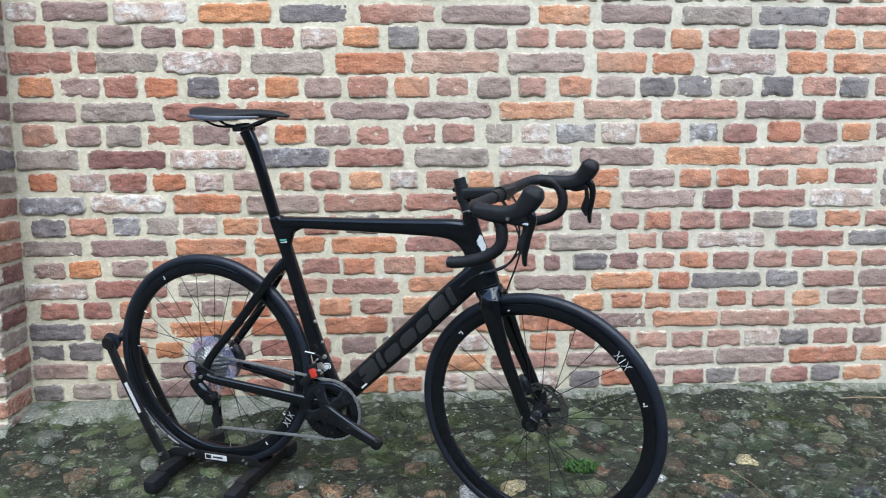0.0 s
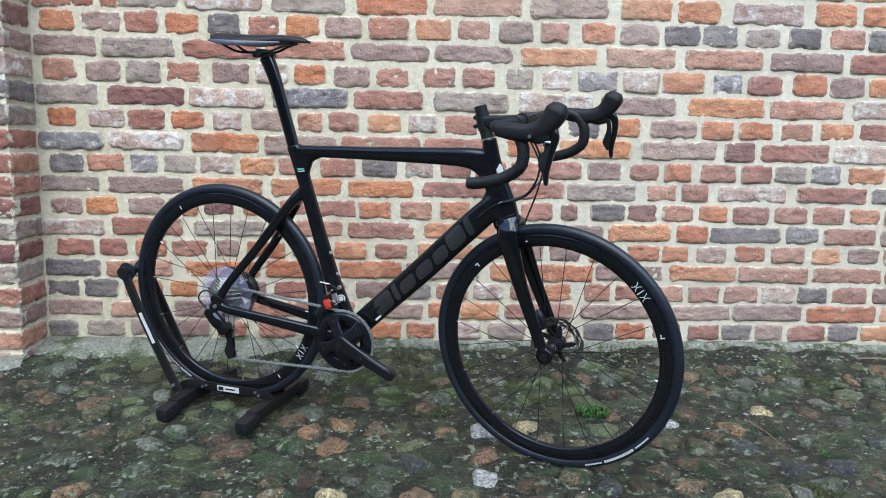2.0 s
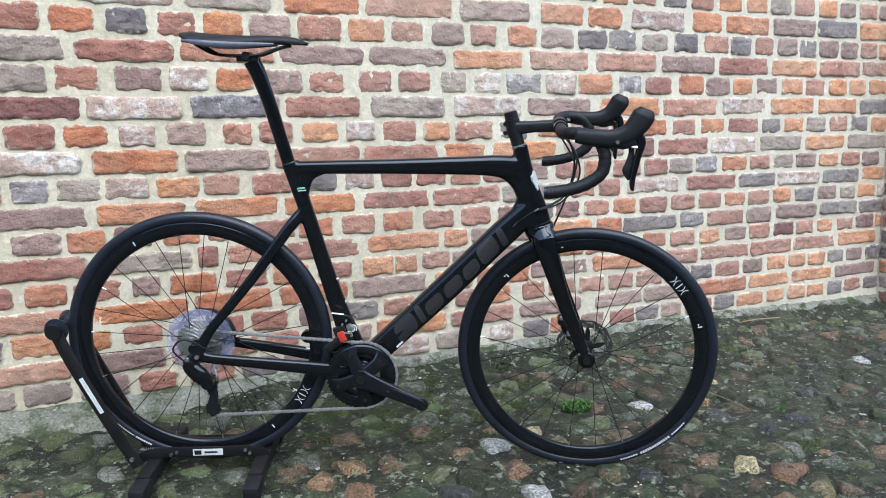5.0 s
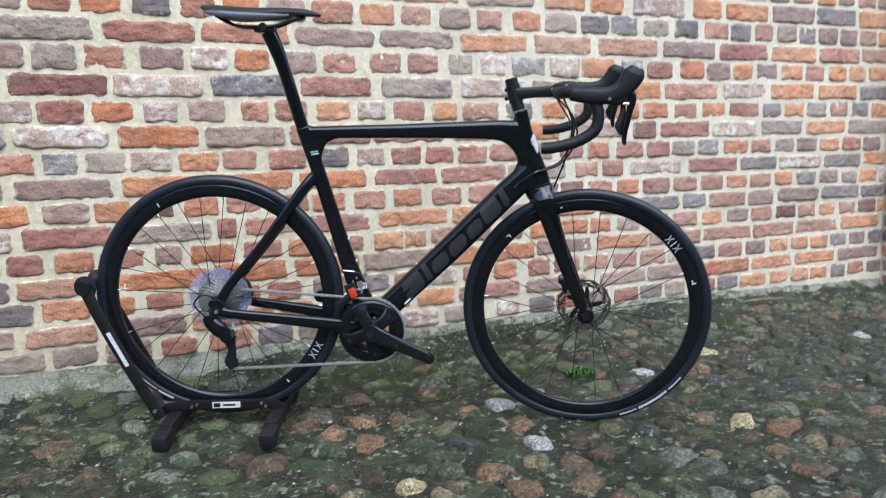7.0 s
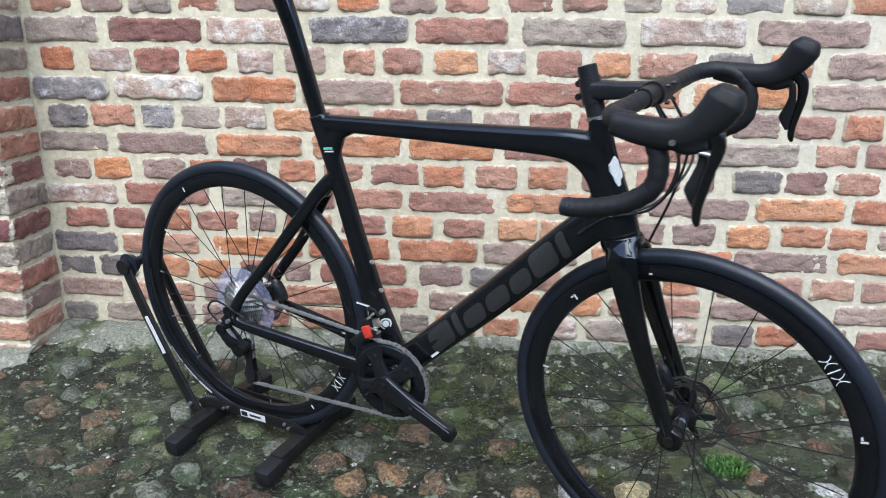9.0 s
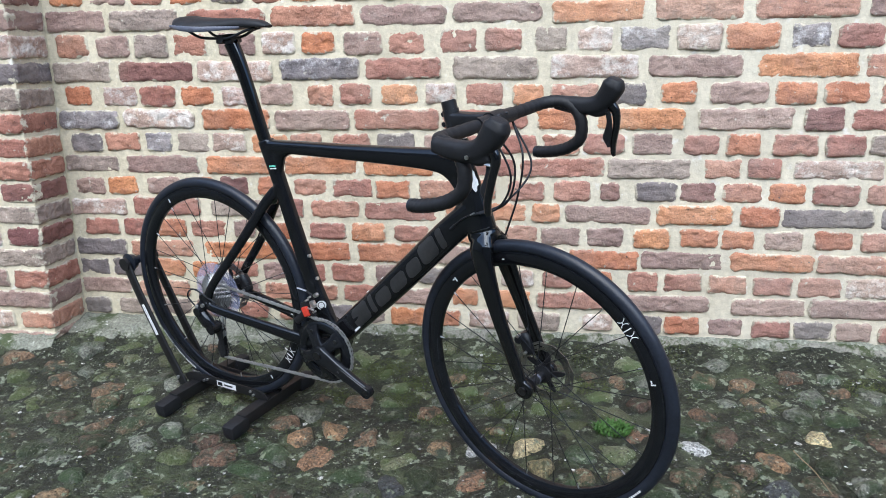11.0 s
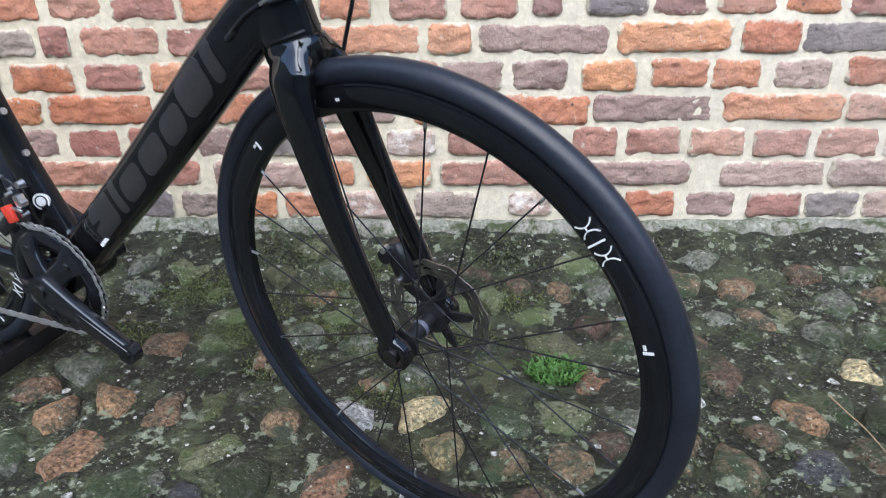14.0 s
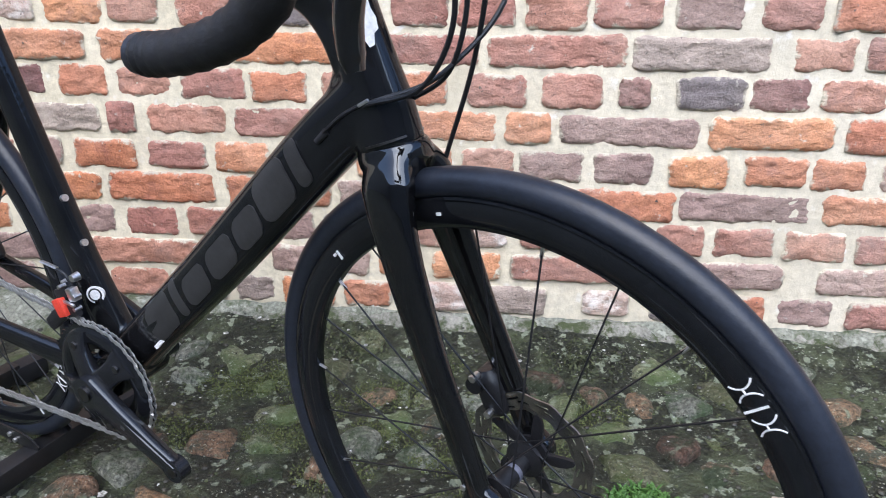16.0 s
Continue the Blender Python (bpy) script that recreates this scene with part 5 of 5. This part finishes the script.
def cells(seeds, reach):
    """The polygon of points nearer to each seed than to any other."""
    grid = {}
    for k, (x, y, *_) in enumerate(seeds):
        grid.setdefault((int(x // reach), int(y // reach)), []).append(k)
    for k, (x, y, *_) in enumerate(seeds):
        poly = [(x - reach, y - reach), (x + reach, y - reach), (x + reach, y + reach), (x - reach, y + reach)]
        gx, gy = int(x // reach), int(y // reach)
        for a in (-1, 0, 1):
            for b in (-1, 0, 1):
                for q in grid.get((gx + a, gy + b), ()):
                    if q == k:
                        continue
                    ox, oy = seeds[q][0], seeds[q][1]
                    nx, ny = ox - x, oy - y
                    lim = (ox * ox + oy * oy - x * x - y * y) / 2
                    out = []
                    for i in range(len(poly)):
                        p, r_ = poly[i], poly[(i + 1) % len(poly)]
                        dp, dr = p[0] * nx + p[1] * ny - lim, r_[0] * nx + r_[1] * ny - lim
                        if dp <= 0:
                            out.append(p)
                        if dp * dr < 0:
                            t = dp / (dp - dr)
                            out.append((p[0] + (r_[0] - p[0]) * t, p[1] + (r_[1] - p[1]) * t))
                    poly = out
        yield k, poly


def cobble(poly, cx, cy, rise, tilt, rng_, part_of=1.0):
    """A worn, low-domed stone that fills most of its cell."""
    pts = []
    for i in range(len(poly)):
        p, q = poly[i], poly[(i + 1) % len(poly)]
        for f in (0.15, 0.5, 0.85):
            pts.append((p[0] + (q[0] - p[0]) * f, p[1] + (q[1] - p[1]) * f))
    keep = []
    for p in pts:
        if not keep or math.hypot(p[0] - keep[-1][0], p[1] - keep[-1][1]) > 0.012:
            keep.append(p)
    shrink = rng_.uniform(0.68, 0.90) * part_of
    jag = []
    for p in keep:
        w = shrink * (1 + 0.22 * noise.noise(Vector((p[0] * 26, p[1] * 26, cx * 9))) + rng_.uniform(-0.05, 0.05))
        jag.append(((p[0] - cx) * w, (p[1] - cy) * w))
    keep = jag
    n = len(keep)
    verts, faces = [], []
    for f, z in ((1.02, -0.040), (1.0, -0.005), (0.91, 0.007), (0.64, 0.013), (0.3, 0.015)):
        for x, y in keep:
            bump_ = 0.007 * noise.noise(Vector(((cx + x * f) * 24, (cy + y * f) * 24, 5))) + 0.004 * noise.noise(Vector(((cx + x * f) * 60, (cy + y * f) * 60, 2))) if z > -0.03 else 0
            verts.append((x * f, y * f, z + rise + bump_ + x * tilt[0] + y * tilt[1]))
    verts.append((0, 0, 0.016 + rise))
    for r_ in range(4):
        for k in range(n):
            faces.append((r_ * n + k, r_ * n + (k + 1) % n, (r_ + 1) * n + (k + 1) % n, (r_ + 1) * n + k))
    for k in range(n):
        faces.append((4 * n + k, 4 * n + (k + 1) % n, 5 * n))
    me = bpy.data.meshes.new("cobble")
    me.from_pydata(verts, [], faces)
    me.update()
    for p in me.polygons:
        p.use_smooth = True
    return me


# stones of a colour of their own: x and y in cm, kind
MARKED = "-39 256 l, -35 250 l, 5 247 o, 47 251 b, 93 251 o, 109 254 o, 88 240 l, 100 230 g, -36 209 r, -28 203 r, -17 211 o, 4 209 o, 53 201 o, 93 211 r, 28 211 y, 32 203 t, 16 210 w, 43 208 g, 78 200 b, 91 201 d, 86 207 b, -25 175 y, -4 173 r, 4 181 b, 13 181 w, 26 180 b, 73 217 w, 78 233 o, 8 174 t, 74 172 y, 82 166 r, 14 159 o, 73 146 o, 69 164 b, 107 224 y, -2 165 o, -21 167 t, 71 155 o, 6 146 o, 183 220 w, -44 264 g, -40 176 b, 40 172 b, 90 190 g, -8 152 w, -112 213 b, -103 223 b, -97 211 o, -93 200 b, -91 186 g, -92 177 o, -75 209 l, -80 202 l, -79 189 g, -57 187 b, -73 171 b, -56 175 b, -55 165 t, -62 159 l, -70 157 l, -56 158 o, -47 159 r, -77 163 g, -42 182 b, -41 202 g, -33 183 b, -15 178 l, -26 213 r, -37 166 l, -27 165 l, -11 163 g, -16 170 b, -1 226 o, 25 170 o, 46 178 d, 58 220 r, 82 253 b, 71 190 b, 64 186 o, 67 180 o, 95 175 l, 90 176 b, 116 234 g, 120 255 l, 112 204 l, -15 195 g, -6 191 d, 0 196 g, 105 235 l, 90 235 g, 16 197 r"


def stone_kinds(x, y):
    """Pale, lichened stones lie towards the wall and the pier, dark wet ones in the open."""
    patch = noise.noise(Vector((x * 4, y * 4, 8)))
    if y > 2.15 and x < 0.3:
        return "eeeeelleo" if patch > -0.25 else "eeglbe"
    if y > 2.30:
        return "leegoleo" if patch > -0.1 else "gebeg"
    if x > 0.2 and y > 2.08 and x < 0.75:
        return "legbglbeo"
    if x > 0.35 and y > 1.85:
        return "ggdbbdgbb"
    if x > 0.3:
        return "llggbbboolgtbe"
    return "ggggggeeebbbbbbblo"


seeds = []
for item in MARKED.split(","):
    x, y, kind = item.split()
    seeds.append((float(x) / 100, float(y) / 100, kind))
fixed = len(seeds)
y, odd = 2.655, 0
while y > -1.0:
    x = -2.7 + odd * 0.06
    while x < 3.7:
        px, py = x + rng.uniform(-0.040, 0.040), y + rng.uniform(-0.034, 0.034)
        if all((px - a[0]) ** 2 + (py - a[1]) ** 2 > 0.0046 for a in seeds[:fixed]):
            seeds.append((px, py, rng.choice(stone_kinds(px, py))))
        x += 0.108 if y > 0.9 else 0.16
    y -= 0.086 if y > 0.9 else 0.13
    odd = 1 - odd
loose = {}
for k, poly in cells(seeds, 0.2):
    x, y, kind = seeds[k]
    if len(poly) < 3 or (y > 2.47 and not -1.36 < x < 2.53) or y > 2.67 or max(p[1] for p in poly) > 2.76:
        continue
    low = rng.random() < 0.16 and k >= fixed
    me = cobble(poly, x, y, rng.uniform(-0.006, 0.007) - (0.012 if low else 0) - (0.005 if kind == "e" else 0) + (0.004 if k < fixed else 0), (rng.uniform(-0.12, 0.12), rng.uniform(-0.12, 0.08)), rng, 0.78 if kind in "yw" else 0.86 if k < fixed else 1.0)
    m = Matrix.Translation((x, y, level(x, y) - 0.007))
    if k < fixed or (-1.0 < x < 1.25 and 1.5 < y < 2.62):
        me.materials.append(STONE[kind])
        ob = new("cobble", me)
        ob.parent = ground
        ob.matrix_world = m
    else:
        loose.setdefault(kind, []).append((me, m))
for kind, items in loose.items():
    join_spare("more_cobbles", ground, items, STONE[kind], "further cobbles of the yard")
    for me, _ in items:
        bpy.data.meshes.remove(me)


# ---- small growth and litter ----
def tuft(name, x, y, count, spread_, tall, label, seed, mat_=None):
    r = random.Random(seed)
    bm = bmesh.new()
    for _ in range(count):
        a, d = r.uniform(0, 6.28), spread_ * r.random() ** 0.7
        px, py = x + d * math.cos(a) * 1.5, y + d * math.sin(a)
        z = level(px, py) + 0.002
        h, lean_ = tall * r.uniform(0.5, 1.1), r.uniform(0.3, 1.3)
        b = r.uniform(0, 6.28)
        w = min(0.0022, tall * 0.3)
        dx, dy = math.cos(b) * h * lean_, math.sin(b) * h * lean_
        sx, sy = -math.sin(b) * w, math.cos(b) * w
        p = [bm.verts.new(q) for q in ((px - sx, py - sy, z), (px + sx, py + sy, z), (px + dx * 0.5 + sx, py + dy * 0.5 + sy, z + h * 0.7), (px + dx * 0.5 - sx, py + dy * 0.5 - sy, z + h * 0.7), (px + dx, py + dy, z + h * 0.85))]
        bm.faces.new((p[0], p[1], p[2], p[3]))
        bm.faces.new((p[3], p[2], p[4]))
    return tagged(part(name, bm, mat_ or GRASS, None, "", 0), label, "grass", kind="stuff")


tuft("grass_tuft", 0.520, 2.222, 420, 0.036, 0.020, "small bright green grass tuft between the cobbles", 3)
tuft("grass_tuft", 1.13, 1.96, 26, 0.016, 0.014, "tiny green weed between the cobbles", 5)
BRIGHT_MOSS = material("bright_moss", (0.046, 0.058, 0.018), (0.108, 0.128, 0.042), 30, (0.7, 0.95), 0.6, 200, grain=0.6)
for x, y, s in ((-0.26, 2.47, 41), (-0.19, 2.50, 42), (0.13, 2.56, 43), (-0.12, 2.33, 44), (1.30, 2.50, 45), (1.42, 2.47, 46), (1.00, 1.76, 47), (0.07, 2.36, 48), (-0.55, 2.30, 49), (0.00, 2.24, 50), (0.20, 2.30, 51), (0.30, 2.43, 52), (0.06, 2.47, 53), (-0.32, 2.32, 54), (0.22, 2.17, 55), (0.46, 2.46, 56), (0.36, 2.32, 57), (-0.08, 2.42, 58)):
    tuft("moss_patch", x, y, 900, 0.050, 0.0040, "flat patch of yellow-green moss on the cobbles", s, BRIGHT_MOSS)
for x, y, s in ((-0.05, 2.60, 8), (0.45, 2.60, 9), (0.72, 2.62, 12), (-0.5, 2.58, 13)):
    tuft("moss_tuft", x, y, 220, 0.06, 0.009, "low green moss at the foot of the wall", s, MOSS)



def lumps(name, count, low, high, flat, keep, material_, label, seed):
    """Thousands of tiny uneven lumps strewn over the yard, as one mesh."""
    r_ = random.Random(seed)
    verts, faces = [], []
    while count:
        px, py = r_.uniform(-1.7, 2.5), 0.85 + 1.835 * r_.random() ** 0.8
        if (py > 2.48 and not -1.38 < px < 2.56) or noise.noise(Vector((px * 3.3, py * 3.3, seed))) < keep:
            if r_.random() > 0.15:
                continue
        count -= 1
        s = low + (high - low) * r_.random() ** 3
        z = level(px, py) - 0.001 + 0.013 * noise.noise(Vector((px * 7, py * 7, 3)))
        z += r_.uniform(-0.002, 0.006)
        base, a0 = len(verts), r_.uniform(0, 6.28)
        for f, h in ((1.0, -0.4), (0.85, 0.35)):
            for k in range(6):
                q = f * s * r_.uniform(0.75, 1.2)
                verts.append((px + q * math.cos(a0 + k * 1.047), py + q * math.sin(a0 + k * 1.047), z + h * s * flat * r_.uniform(0.8, 1.2)))
        verts.append((px, py, z + 0.6 * s * flat))
        for k in range(6):
            n_ = (k + 1) % 6
            faces.append((base + k, base + n_, base + 6 + n_, base + 6 + k))
            faces.append((base + 6 + k, base + 6 + n_, base + 12))
    me = bpy.data.meshes.new(name)
    me.from_pydata(verts, [], faces)
    me.update()
    for p in me.polygons:
        p.use_smooth = True
    me.materials.append(material_)
    return tagged(new(name, me), label, "ground cover", kind="stuff")


lumps("moss_cushions", 20000, 0.0012, 0.0050, 0.42, 0.0, MOSS, "low cushions of green moss between the cobbles", 4)
lumps("grit", 9000, 0.0012, 0.006, 0.6, -0.15, GRIT, "loose grit and crumbs of stone between the cobbles", 9)

bm = bmesh.new()
r = random.Random(21)
for _ in range(1500):
    px, py = r.uniform(-1.6, 2.4), r.uniform(0.9, 2.66)
    z = level(px, py) + 0.008 + r.uniform(-0.006, 0.008)
    s = (0.0015 + 0.0055 * r.random() ** 2) * (1.8 if r.random() < 0.06 else 1)
    a = r.uniform(0, 6.28)
    bm.faces.new([bm.verts.new((px + s * math.cos(a + k * 1.26) * r.uniform(0.6, 1.2), py + s * math.sin(a + k * 1.26) * r.uniform(0.6, 1.2), z + r.uniform(0, 0.003))) for k in range(5)])
tagged(part("leaf_litter", bm, STONE["w"], None, "", 0), "pale petals and lichen flecks scattered over the cobbles", "litter", kind="stuff")

bm = bmesh.new()
track = spline([(0.984, 2.157, level(0.984, 2.157) + 0.014), (0.994, 2.112, level(0.994, 2.112) + 0.017), (1.010, 2.070, level(1.01, 2.07) + 0.015), (1.024, 1.985, level(1.02, 1.985) + 0.013)], 6)
sweep(bm, track, [(0.0014, 0.0014), (0.0008, 0.0008)], 6, 2.0, (1, 0, 0))
tagged(part("twig", bm, TWIG, None), "thin dry twig lying on the cobbles", "twig")
bm = bmesh.new()
sweep(bm, spline([(1.62, 2.60, level(1.62, 2.6) + 0.02), (1.72, 2.605, level(1.72, 2.6) + 0.022), (1.84, 2.60, level(1.84, 2.6) + 0.02)], 5), (0.0025, 0.0025), 6, 2.0, (0, 1, 0))
tagged(part("straw", bm, TWIG, None), "pale straw lying beside the wall", "straw")

# ---- unseen plain walls, added to close the yard and shape reflections and bounce ----
for name, c, size, label in (("wall_south", (0.5, -7.2, 2.2), (22.0, 0.4, 5.0), "unseen plain grey wall added across the yard to shape reflections"),
                             ("wall_yard_west", (-10.3, -2.0, 2.2), (0.4, 10.8, 5.0), "unseen plain grey wall added beside the yard to shape reflections"),
                             ("wall_yard_east", (11.3, -2.0, 2.2), (0.4, 10.8, 5.0), "unseen plain grey wall added beside the yard to shape reflections")):
    bm = bmesh.new()
    box(bm, c, size, None, 0.01)
    tagged(part(name, bm, UNSEEN_WALL, None, "", 0), label, "wall", kind="structure")
